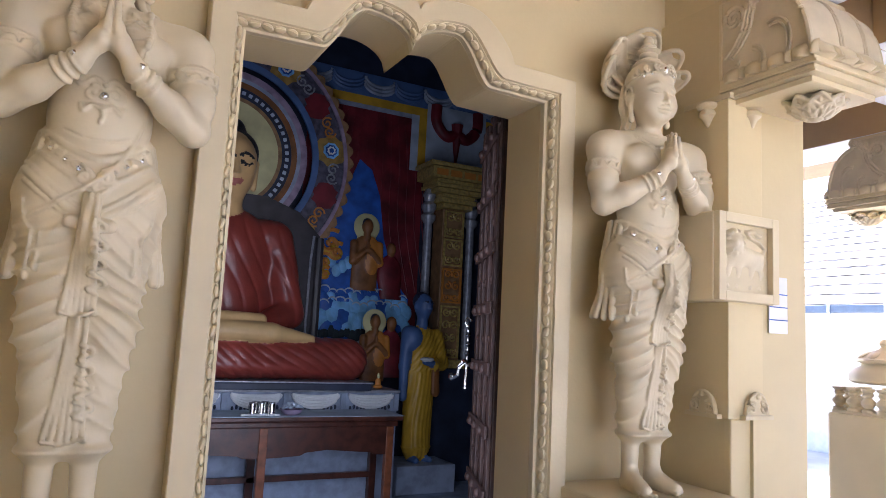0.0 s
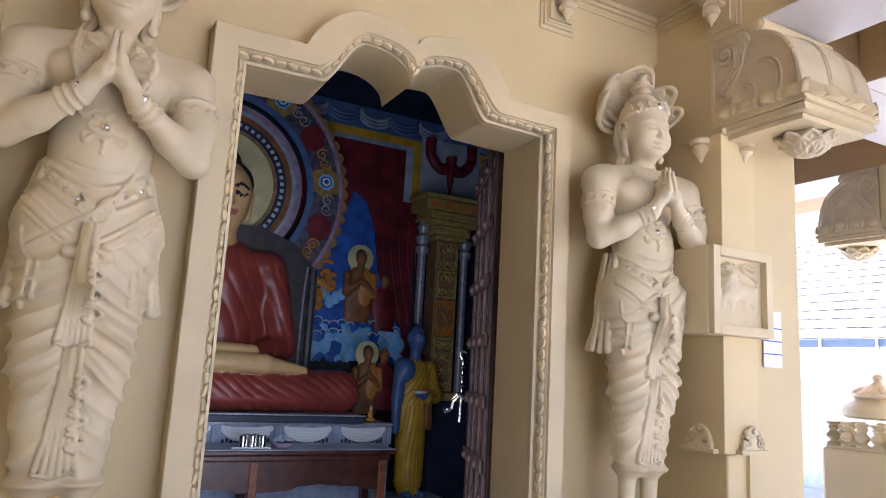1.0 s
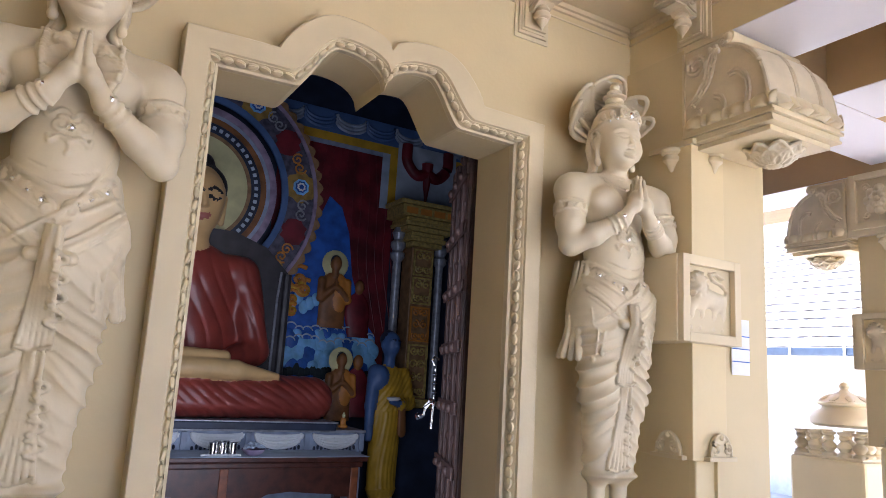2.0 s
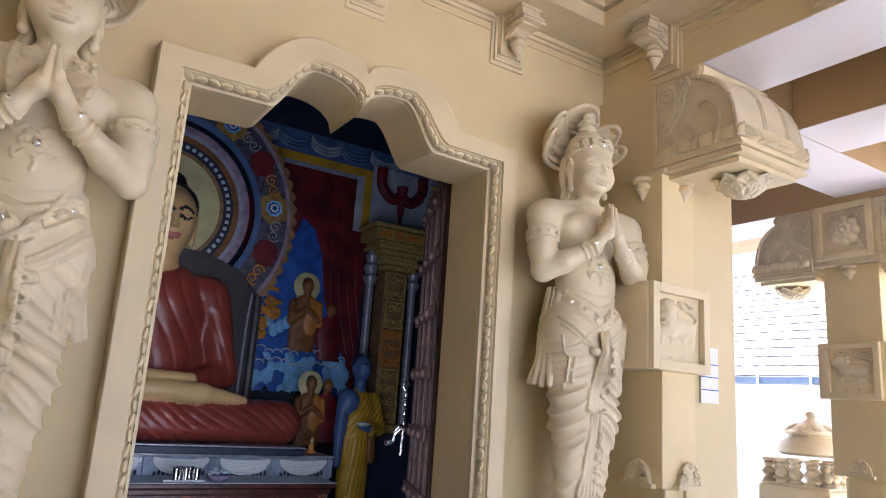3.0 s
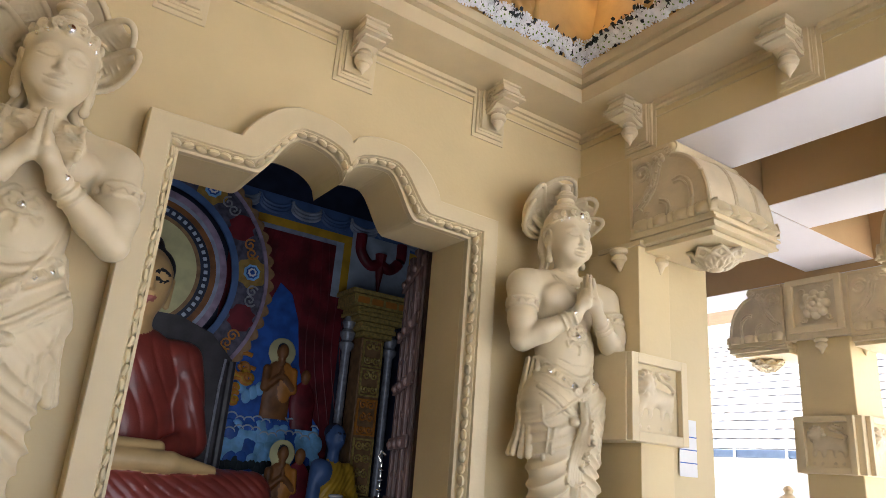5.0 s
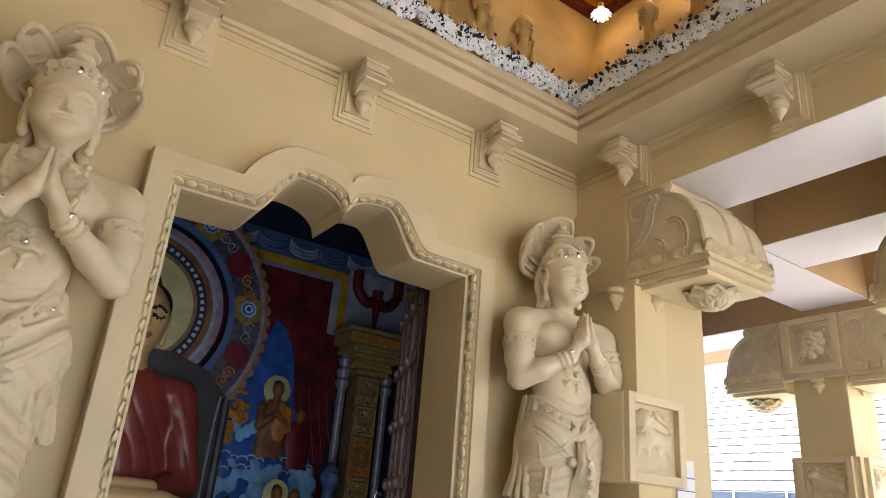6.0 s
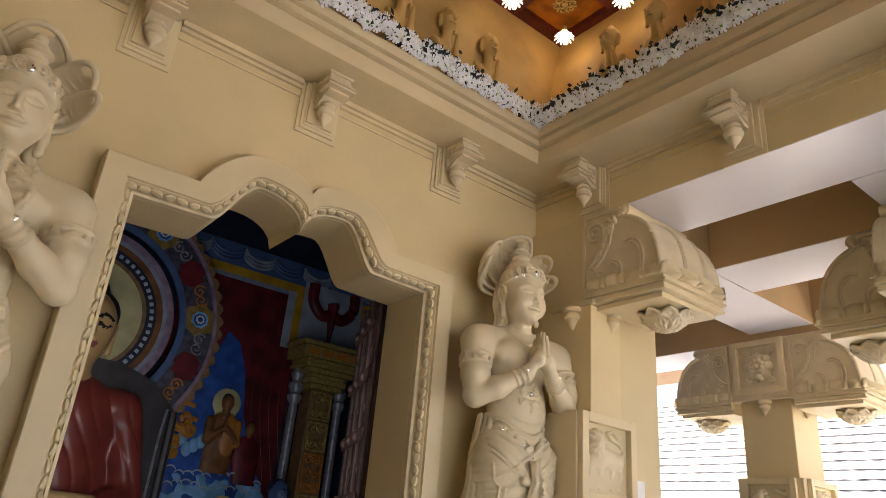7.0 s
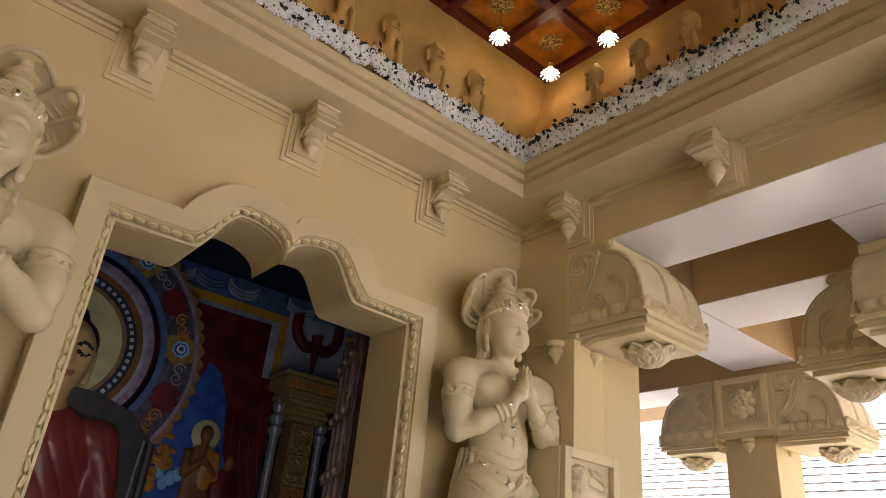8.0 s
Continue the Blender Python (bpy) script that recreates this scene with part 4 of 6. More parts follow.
def bracket(half=0.27):
    """A carved beam bracket pointing to -y from the face at y = 0, top at z = 0: a rounded dome end on a petal moulding and a stepped tray."""
    ob = thing("beam_bracket", "cream carved plaster bracket with scrolls, lotus petals and drop", "bracket", "beam brackets")
    outline = curve([(0.285, -0.075), (0.335, -0.092), (0.395, -0.130), (0.448, -0.190), (0.482, -0.265), (0.500, -0.340), (0.508, -0.410), (0.510, -0.440)], 3)
    side = [(0.0, -0.440), (0.0, -0.004), (0.27, -0.004), (0.285, -0.030)] + outline
    bm = bmesh.new()
    cols = []
    for i in range(9):
        x = -half + 2 * half * i / 8
        # the front swells a little towards the middle and dips along the two ribs
        swell = 0.030 * (1 - (x / half) ** 2)
        cols.append([bm.verts.new((x, -(u + swell * min(1, max(0, (-v - 0.05) / 0.1)) * (1 if u > 0.28 else 0)), v)) for u, v in side])
    n = len(side)
    for p, q in zip(cols, cols[1:]):
        for k in range(n):
            bm.faces.new((p[k], p[(k + 1) % n], q[(k + 1) % n], q[k]))
    bm.faces.new(cols[0])
    bm.faces.new(cols[-1])
    smooth(part("body", bm, M_CARVED, ob), 35)
    # stepped tray under the petals
    bm = bmesh.new()
    for z1, z2, l, w in ((-0.490, -0.440, 0.520, half + 0.004), (-0.508, -0.492, 0.534, half + 0.012), (-0.532, -0.510, 0.516, half), (-0.548, -0.534, 0.524, half + 0.006), (-0.578, -0.550, 0.484, half - 0.030)):
        box(bm, -w, w, -l, 0.0, z1, z2, 0.003)
    part("tray", bm, M_TRIM, ob)
    # petals that turn outwards along the front and both sides, with smaller lips between
    bm = bmesh.new()

    def petal(place, width, out):
        rows = []
        for s in range(6):
            t = s / 5
            row = []
            for k in range(7):
                q = -1 + k / 3
                lift = out * (0.25 * t + 0.75 * t ** 3) * (1 - 0.96 * q * q) + 0.022 * (1 - q * q) * math.sin(math.pi * min(1, t + 0.08)) - 0.012 * (1 - t) ** 2
                row.append(bm.verts.new(place(q * width * (0.82 + 0.18 * math.sin(math.pi * t)), lift + 0.004, -0.398 - 0.074 * t + 0.014 * q * q * t)))
            rows.append(row)
        base = [bm.verts.new(place(-width, -0.01, -0.473)), bm.verts.new(place(width, -0.01, -0.473))]
        for p, q in zip(rows, rows[1:]):
            for k in range(6):
                bm.faces.new((p[k], p[k + 1], q[k + 1], q[k]))
        for k in range(6):
            bm.faces.new((rows[-1][k], rows[-1][k + 1], base[1] if k > 2 else base[0]))
        bm.faces.new((rows[-1][3], base[1], base[0]))

    for k in range(4):
        x0 = -half + 2 * half * (k + 0.5) / 4
        petal(lambda a, o, z, x0=x0: (x0 + a, -(0.512 + 0.03 * (1 - (x0 / half) ** 2)) - o, z), half / 4 * 0.82, 0.050)
        if k:
            xm = -half + 2 * half * k / 4
            petal(lambda a, o, z, xm=xm: (xm + a, -(0.504 + 0.03 * (1 - (xm / half) ** 2)) - o, z), half / 4 * 0.34, 0.046)
    for s in (-1, 1):
        for k in range(4):
            u0 = 0.07 + 0.128 * k
            petal(lambda a, o, z, u0=u0, s=s: (s * (half + o), -(u0 + a), z), 0.052, 0.034)
            petal(lambda a, o, z, u0=u0, s=s: (s * (half - 0.004 + o), -(u0 + 0.064 + a), z), 0.022, 0.032)
    smooth(part("petal_moulding", bm, M_TRIM, ob), 50)
    # side reliefs
    for s in (-1, 1):
        bm = bmesh.new()

        def on(u, v, lift=0.007):
            return (s * (half + lift), -u, v)
        for u0, u1, v0, v1 in ((0.0, 0.016, -0.44, -0.03), (0.016, 0.26, -0.03, -0.012)):
            xs = sorted((s * half, s * (half + 0.010)))
            box(bm, xs[0], xs[1], -u1, -u0, v0, v1)
        part("border", bm, M_TRIM, ob)
        bm = bmesh.new()
        tube(bm, [on(*p) for p in spiral(0.088, -0.135, 0.068, 2.1, -1.0, 40, 1)], 0.0135, 8, lambda t: 1 - 0.35 * t)
        for k, (d, r) in enumerate(((0.0, 0.014), (0.022, 0.010), (0.042, 0.008))):
            tube(bm, curve([on(0.030 + d, -0.335 - d * 0.4), on(0.090 + d, -0.290 - d * 0.3), on(0.142 + d, -0.215 - d * 0.2), on(0.166 + d, -0.130), on(0.205 + d * 0.6, -0.075)], 5), r, 8, lambda t: 0.6 + 1.2 * t * (1 - t))
        for k in range(7):
            t = k / 6
            u, v = 0.075 + 0.130 * t ** 0.8, -0.345 + 0.22 * t
            blob(bm, on(u, v), (0.012, 0.017, 0.008), 8, 5, Matrix.Rotation(0.9 * 1, 4, "X"))
        for du, dv in ((0.0, 0.0), (0.020, 0.014), (-0.018, 0.012), (0.030, -0.006)):
            blob(bm, on(0.195 + du, -0.085 + dv), (0.014, 0.016, 0.018), 8, 6)
        tube(bm, [on(*p) for p in spiral(0.262, -0.060, 0.026, 1.5, 2.6, 18, -1)], 0.0095, 8)
        tube(bm, [on(*p) for p in spiral(0.110, -0.385, 0.018, 1.4, 0.5, 14, 1)], 0.0075, 6)
        smooth(part("scroll_relief", bm, M_CARVED, ob))
        bm = bmesh.new()
        for pts in ([(0.258, -0.420), (0.262, -0.375), (0.240, -0.335), (0.200, -0.318)], [(0.240, -0.420), (0.243, -0.380), (0.226, -0.350), (0.200, -0.338)],
                    [(0.392, -0.420), (0.404, -0.345), (0.385, -0.268), (0.335, -0.225), (0.282, -0.232)], [(0.374, -0.420), (0.384, -0.345), (0.366, -0.282), (0.330, -0.248), (0.290, -0.250)]):
            tube(bm, curve([on(u, v, 0.004) for u, v in pts], 5), 0.0085, 6)
        smooth(part("arch_line", bm, M_CARVED, ob))
        bm = bmesh.new()
        edge = [on(u - 0.010, v - 0.004, -0.002) for u, v in outline]
        tube(bm, edge, 0.015, 8)
        smooth(part("dome_edge", bm, M_CARVED, ob))
    for x in (-0.34, 0.34):
        bm = bmesh.new()
        for dx in (-0.010, 0.010):
            tube(bm, [(half * x + dx, -(u + 0.030 * (1 - x * x) * min(1, max(0, (-v - 0.05) / 0.1))), v) for u, v in outline], 0.0065, 6)
        smooth(part("rib", bm, M_CARVED, ob))
    bm = bmesh.new()
    tube(bm, [(x, -0.285, -0.040) for x in np.linspace(-half - 0.004, half + 0.004, 5)], 0.038, 14)
    for x in (-half - 0.004, half + 0.004):
        blob(bm, (x, -0.285, -0.040), (0.012, 0.028, 0.028), 10, 6)
    smooth(part("rolled_end", bm, M_TRIM, ob))
    drop = tagged(new("lotus_drop", LOTUS), "hanging lotus flower")
    drop.parent = ob
    drop.matrix_basis = pose(0, -0.335, -0.578)
    return ob


bracket_a = bracket()
bracket_a.matrix_world = pose(3.645, -0.412, Z_SOF - 0.001)
copy_thing(bracket_a, pose(6.26, -0.288, Z_SOF - 0.061))
copy_thing(bracket_a, pose(6.26, 0.228, Z_SOF - 0.061, 0, 0, 180))
copy_thing(bracket_a, pose(4.81, -1.68, Z_SOF - 0.001, 0, 0, 180))
copy_thing(bracket_a, pose(4.55, -1.93, Z_SOF - 0.001, 0, 0, -90))


def lion_mesh():
    """A striding lion in low relief, facing to -x, in a field 0.32 wide, on y = 0 towards -y."""
    c = Carving((-0.18, -0.05, -0.18), (0.18, 0.03, 0.18), 0.005)
    fl = 0.45
    c.limb((-0.06, 0.012, 0.02), (0.09, 0.012, 0.0), 0.062, 0.052, 0.02, flat=fl)
    c.ball((-0.085, 0.008, 0.075), (0.06, 0.03, 0.065), 0.01)
    c.ball((-0.115, 0.0, 0.065), (0.032, 0.026, 0.03), 0.01)
    for a in np.linspace(0, 2 * math.pi, 12)[:-1]:
        c.ball((-0.085 + 0.055 * math.cos(a), 0.0, 0.075 + 0.058 * math.sin(a)), (0.017, 0.016, 0.017), 0.004)
    for x0, x1, x2 in ((-0.09, -0.115, -0.12), (-0.045, -0.04, -0.055), (0.07, 0.05, 0.045), (0.11, 0.125, 0.11)):
        c.limb((x0, 0.01, 0.0), (x1, 0.01, -0.07), 0.036, 0.024, 0.012, flat=fl)
        c.limb((x1, 0.01, -0.07), (x2, 0.01, -0.135), 0.023, 0.02, 0.01, flat=fl)
        c.limb((x2, 0.006, -0.145), (x2 - 0.022, 0.006, -0.146), 0.016, 0.013, 0.006, flat=fl)
    c.strand([(0.12, 0.004, 0.02), (0.145, 0.004, 0.06), (0.10, 0.004, 0.09), (0.03, 0.004, 0.11), (0.01, 0.004, 0.135), (0.05, 0.004, 0.145), (0.09, 0.004, 0.13)], 0.011, 0.006)
    c.ball((0.10, 0.004, 0.125), (0.028, 0.014, 0.014), 0.006)
    return c.skin("lion_relief", M_CARVED)


LION = lion_mesh()


def square_panel(name, parent, at, rz, size, mesh):
    """A framed sunk panel with a relief, on a face towards -y turned by rz."""
    m = pose(*at, 0, 0, rz)
    bm = bmesh.new()
    h, r = size / 2, size / 2 * 0.78
    for x0, x1, z0, z1 in ((-h, -r, -h, h), (r, h, -h, h), (-r, r, -h, -r), (-r, r, r, h)):
        box(bm, x0, x1, -0.034, 0.0, z0, z1, 0.003)
    bmesh.ops.transform(bm, matrix=m, verts=bm.verts)
    fr = part(name, bm, M_TRIM, parent)
    ob = new("relief", mesh)
    ob.parent = fr
    ob.matrix_parent_inverse = Matrix()
    ob.matrix_basis = m @ Matrix.Diagonal((size * 0.78 / 0.34, 2.1, size * 0.78 / 0.34, 1))
    return fr


def flower_mesh():
    c = Carving((-0.18, -0.05, -0.18), (0.18, 0.03, 0.18), 0.006)
    for n, r, s in ((8, 0.085, 0.038), (8, 0.045, 0.024)):
        for k in range(n):
            a = 2 * math.pi * (k + (0.5 if r < 0.06 else 0)) / n
            c.ball((r * math.cos(a), 0.0 if r > 0.06 else -0.008, r * math.sin(a)), (s, 0.02, s), 0.006)
    c.ball((0, -0.006, 0), (0.026, 0.026, 0.026), 0.004)
    for sx in (-1, 1):
        for sz in (-1, 1):
            c.strand([(sx * (0.10 + u), 0.004, sz * (0.11 + v)) for u, v in spiral(0, 0, 0.03, 1.2, 0.5, 10)], 0.009, 0.004)
    return c.skin("flower_relief", M_CARVED)


FLOWER = flower_mesh()


def volute_bm(m):
    bm = bmesh.new()
    prism(bm, [(-0.1, -0.012), (0.1, -0.012), (0.1, 0.008), (-0.1, 0.008)], lambda u, v, d: (u, d, v), 0.0, -0.035)
    arch = [(0.075 * math.cos(a), 0.008 + 0.105 * math.sin(a)) for a in np.linspace(0, math.pi, 14)]
    prism(bm, arch, lambda u, v, d: (u, d, v), 0.0, -0.022)
    for s in (-1, 1):
        tube(bm, [(s * u, -0.024, v) for u, v in spiral(0.042, 0.045, 0.03, 1.6, 2.4, 20, -1)], 0.008)
    tube(bm, [(u * 0.97, -0.02, v) for u, v in arch], 0.009)
    blob(bm, (0, -0.024, 0.10), (0.016, 0.014, 0.016), 8, 5)
    bmesh.ops.transform(bm, matrix=m, verts=bm.verts)
    return bm


def drop_bm(m):
    bm = bmesh.new()
    lathe(bm, [(0.05, 0.0), (0.056, -0.012), (0.052, -0.026), (0.034, -0.034), (0.046, -0.05), (0.045, -0.066), (0.03, -0.078), (0.022, -0.092), (0.008, -0.122), (0.002, -0.126)], seg=14)
    bmesh.ops.transform(bm, matrix=m, verts=bm.verts)
    return bm


def column(at, faces, w=0.42, block=0.52, cap=0.52, z_top=Z_SOF):
    """A square porch column: faces lists the turned sides that carry panels."""
    ob = thing("porch_column", "cream plaster column with lion panels and turned drops", "column", "porch columns", at=at)
    h = w / 2
    part("lower_shaft", boxes((-h + 0.05, h - 0.05, -h + 0.05, h - 0.05, 0.0, 1.315), bevel=0.03), M_WALL, ob)
    part("shaft", boxes((-h, h, -h, h, 1.315, 2.905), bevel=0.008), M_WALL, ob)
    b = block / 2
    part("panel_block", boxes((-b, b, -b, b, 1.875, 2.30), bevel=0.006), M_TRIM, ob)
    part("capital", boxes((-cap / 2, cap / 2, -cap / 2, cap / 2, 2.905, z_top - 0.002), bevel=0.006), M_CARVED, ob)
    for rz in faces:
        turn = pose(0, 0, 0, 0, 0, rz)
        p = turn @ Vector((0, -b, 2.0875))
        square_panel("lion_panel", ob, p, rz, 0.42, LION)
        p = turn @ Vector((0, -cap / 2, 3.17))
        square_panel("flower_panel", ob, p, rz, 0.44, FLOWER)
        smooth(part("turned_drop", drop_bm(pose(*(turn @ Vector((0, -h - 0.012, 2.905))), 0, 0, rz)), M_TRIM, ob))
        smooth(part("volute", volute_bm(pose(*(turn @ Vector((0, -h, 1.33))), 0, 0, rz)), M_TRIM, ob))
    return ob


column((6.26, -0.03, 0), (0, -90), z_top=Z_SOF - 0.06)
column((4.81, -1.94, 0), (0, -90, 180))
column((XW - 0.23, YS - 0.23, 0), (90,))
column((3.645, YS - 0.23, 0), (180, -90))

# the half column built into the corner pier
half_col = thing("corner_column", "cream plaster half column with a lion panel, built into the pier", "column")
part("shaft", boxes((3.352, 3.60, -0.482, -0.12, 1.315, 2.90), bevel=0.004), M_WALL, half_col)
part("lower_shaft", boxes((3.396, 3.60, -0.46, -0.12, 0.0, 1.315), bevel=0.01), M_WALL, half_col)
part("panel_block", boxes((3.205, 3.645, -0.515, -0.10, 1.872, 2.30), bevel=0.006), M_TRIM, half_col)
square_panel("lion_panel", half_col, (3.425, -0.515, 2.086), 0, 0.425, LION)
part("capital", boxes((3.372, 3.90, -0.42, 0.0, 2.905, Z_SOF), bevel=0.004), M_WALL, half_col)
part("capital_foot", boxes((3.342, 3.91, -0.50, -0.20, 2.895, 2.925), bevel=0.004), M_TRIM, half_col)
smooth(part("turned_drop", drop_bm(pose(3.342, -0.36, 2.895, 0, 0, -90)), M_TRIM, half_col))
smooth(part("turned_drop", drop_bm(pose(3.53, -0.478, 2.895)), M_TRIM, half_col))
smooth(part("volute", volute_bm(pose(3.352, -0.345, 1.325, 0, 0, -90)), M_TRIM, half_col))
smooth(part("volute", volute_bm(pose(3.53, -0.482, 1.325)), M_TRIM, half_col))
notice = thing("paper_notice", "white paper notice with blue lines taped to the pier", "notice")
part("sheet", boxes((3.635, 3.775, -0.491, -0.487, 1.735, 2.02)), M_WHITE, notice)
for z in (1.80, 1.865, 1.93):
    part("ruled_line", boxes((3.637, 3.773, -0.4935, -0.4915, z, z + 0.005)), M_BLUE, notice)

# ---- shrine room ----
setting("shrine_floor", boxes((-1.6, 5.4, 0.0, 5.0, -0.2, -0.001)), M_GREYBLUE, "dark worn cement floor of the shrine room", "floor")
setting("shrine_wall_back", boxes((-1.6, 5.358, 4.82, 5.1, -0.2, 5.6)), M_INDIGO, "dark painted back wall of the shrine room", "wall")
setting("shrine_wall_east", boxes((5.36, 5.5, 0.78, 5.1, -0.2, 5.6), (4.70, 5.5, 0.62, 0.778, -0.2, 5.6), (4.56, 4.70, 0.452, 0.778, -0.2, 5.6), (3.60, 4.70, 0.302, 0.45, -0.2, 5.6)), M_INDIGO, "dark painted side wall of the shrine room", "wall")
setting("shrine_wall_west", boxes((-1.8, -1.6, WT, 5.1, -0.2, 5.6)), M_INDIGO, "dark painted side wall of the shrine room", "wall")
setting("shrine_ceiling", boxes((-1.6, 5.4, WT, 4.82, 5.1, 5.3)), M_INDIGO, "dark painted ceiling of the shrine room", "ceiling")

# door leaf folded back into the room
leaf = thing("door_leaf", "dark red studded wooden door leaf standing open into the shrine", "door", at=(2.60, 0.33, 0), rz=67)
part("board", boxes((0.0, 0.70, 0.0, 0.045, 0.03, 2.95), bevel=0.004), M_DOOR, leaf)
for x in (0.05, 0.27, 0.49, 0.66):
    part("stile", boxes((x - 0.035, x + 0.035, 0.046, 0.07, 0.03, 2.95), bevel=0.006), M_DOOR, leaf)
for k in range(9):
    part("rail", boxes((0.0, 0.70, 0.071, 0.088, 0.12 + 0.33 * k, 0.19 + 0.33 * k), bevel=0.005), M_DOOR, leaf)
stud = bmesh.new()
blob(stud, (0, 0, 0), (0.026, 0.022, 0.026), 10, 6)
stud = smooth(part("stud", stud, M_DOOR, leaf, "rounded wooden boss")).data
for k in range(18):
    for x in (0.16, 0.38, 0.58):
        if (k, x) == (0, 0.16):
            leaf.children[-1].matrix_basis = pose(x, 0.09, 0.15)
            continue
        ob = new("stud", stud)
        ob.parent = leaf
        ob.matrix_basis = pose(x, 0.09 if k % 2 == 0 else 0.052, 0.15 + 0.165 * k)
bm = bmesh.new()
tube(bm, [(0.64, 0.10, 1.74), (0.66, 0.125, 1.76), (0.645, 0.14, 1.73), (0.63, 0.125, 1.70)], 0.009)
for k in range(9):
    tube(bm, [(0.645 + 0.012 * math.cos(a), 0.12 + (0.012 * math.sin(a) if k % 2 else 0), 1.68 - 0.028 * k + (0 if k % 2 else 0.012 * math.sin(a)) ) for a in np.linspace(0, 6.28, 9)], 0.005, 5)
tube(bm, [(0.60, 0.11, 1.47), (0.70, 0.13, 1.49), (0.72, 0.16, 1.44), (0.70, 0.17, 1.40), (0.74, 0.19, 1.38)], 0.014)
blob(bm, (0.75, 0.20, 1.385), (0.03, 0.02, 0.024), 8, 5)
tube(bm, [(0.655, 0.12, 1.47), (0.655, 0.125, 1.32)], 0.011)
part("latch_chain", bm, M_STEEL, leaf, "bright steel hasp with a short chain")


def disc(name, r0, r1, y, mat, parent, cx=0.0, cz=0.0, n=72, thick=0.03, wave=0.0, lobes=0):
    """A ring or disc facing -y, from radius r0 to r1."""
    bm = bmesh.new()
    rows = []
    for yy in (y, y + thick):
        a_, b_ = [], []
        for k in range(n):
            a = 2 * math.pi * k / n
            q = r1 + (wave * abs(math.sin(a * lobes / 2)) if lobes else 0)
            a_.append(bm.verts.new((cx + r0 * math.cos(a), yy, cz + r0 * math.sin(a))))
            b_.append(bm.verts.new((cx + q * math.cos(a), yy, cz + q * math.sin(a))))
        rows.append((a_, b_))
    (a0, b0), (a1, b1) = rows
    for k in range(n):
        j = (k + 1) % n
        bm.faces.new((a0[k], a0[j], b0[j], b0[k]))
        bm.faces.new((b0[k], b0[j], b1[j], b1[k]))
        bm.faces.new((a1[k], a1[j], b1[j], b1[k]))
        bm.faces.new((a0[k], a0[j], a1[j], a1[k]))
    return part(name, bm, mat, parent)


# halo behind the seated figure
halo = thing("painted_halo", "large painted halo of coloured rings and flowers", "halo", at=(1.75, 4.45, 3.42))
disc("centre_disc", 0.001, 0.56, 0.0, M_PALEYEL, halo)
disc("ochre_edge", 0.56, 0.60, -0.003, M_TANBROWN, halo)
disc("dark_ring", 0.60, 0.70, -0.006, M_INDIGO, halo)
disc("orange_ring", 0.70, 0.76, -0.012, M_BROWNROBE, halo)
disc("white_ring", 0.76, 0.80, -0.016, M_GREYBLUE, halo)
disc("lilac_ring", 0.80, 0.87, -0.020, M_PINK, halo)
disc("yellow_ring", 0.87, 0.93, -0.024, M_TANBROWN, halo)
disc("blue_ring", 0.93, 1.0, -0.028, M_BLUESKIN, halo)
disc("flower_band", 1.0, 1.30, -0.010, M_LILACGREY, halo)
disc("lilac_edge", 1.29, 1.33, -0.034, M_PINK, halo)
disc("scalloped_rim", 1.33, 1.36, -0.012, M_TANBROWN, halo, wave=0.05, lobes=60, n=360)
bead = bmesh.new()
box(bead, -0.020, 0.020, -0.012, 0.0, -0.020, 0.020, 0.005)
bead = part("white_bead", bead, M_PALEBLUE, halo).data
bpy.data.objects.remove(halo.children[-1])
for k in range(56):
    a = 2 * math.pi * k / 56
    ob = new("white_bead", bead)
    ob.parent = halo
    ob.matrix_basis = pose(0.65 * math.cos(a), -0.008, 0.65 * math.sin(a), 0, -math.degrees(a), 0)
for k in range(14):
    a = 2 * math.pi * (k + 0.35) / 14
    x, z = 1.145 * math.cos(a), 1.145 * math.sin(a)
    if k % 2 == 0:
        disc("yellow_field", 0.001, 0.155, -0.018, M_OCHRE, halo, x, z, 18, 0.006, 0.03, 6)
    else:
        disc("red_field", 0.001, 0.12, -0.018, M_DARKRED, halo, x, z, 18, 0.006, 0.04, 8)
    for q, (r, m) in enumerate(((0.085, M_SKYBLUE), (0.06, M_BLUE), (0.042, M_WHITE), (0.022, M_BLUE))):
        if k % 2 == 0:
            disc("flower", 0.001, r, -0.026 - 0.006 * q, m, halo, x, z, 16, 0.006, 0.01, 8)
    a2 = a + math.pi / 14
    bm = bmesh.new()
    for s in (-1, 1):
        tube(bm, [(1.145 * math.cos(a2) + u * math.cos(a2) - v * s * math.sin(a2), -0.026, 1.145 * math.sin(a2) + u * math.sin(a2) + v * s * math.cos(a2)) for u, v in spiral(0.02, 0.05, 0.07, 1.4, 0.5, 16)], 0.011, 5)
    part("leaf_scroll", bm, M_SILVER if k % 2 else M_ORANGE, halo)

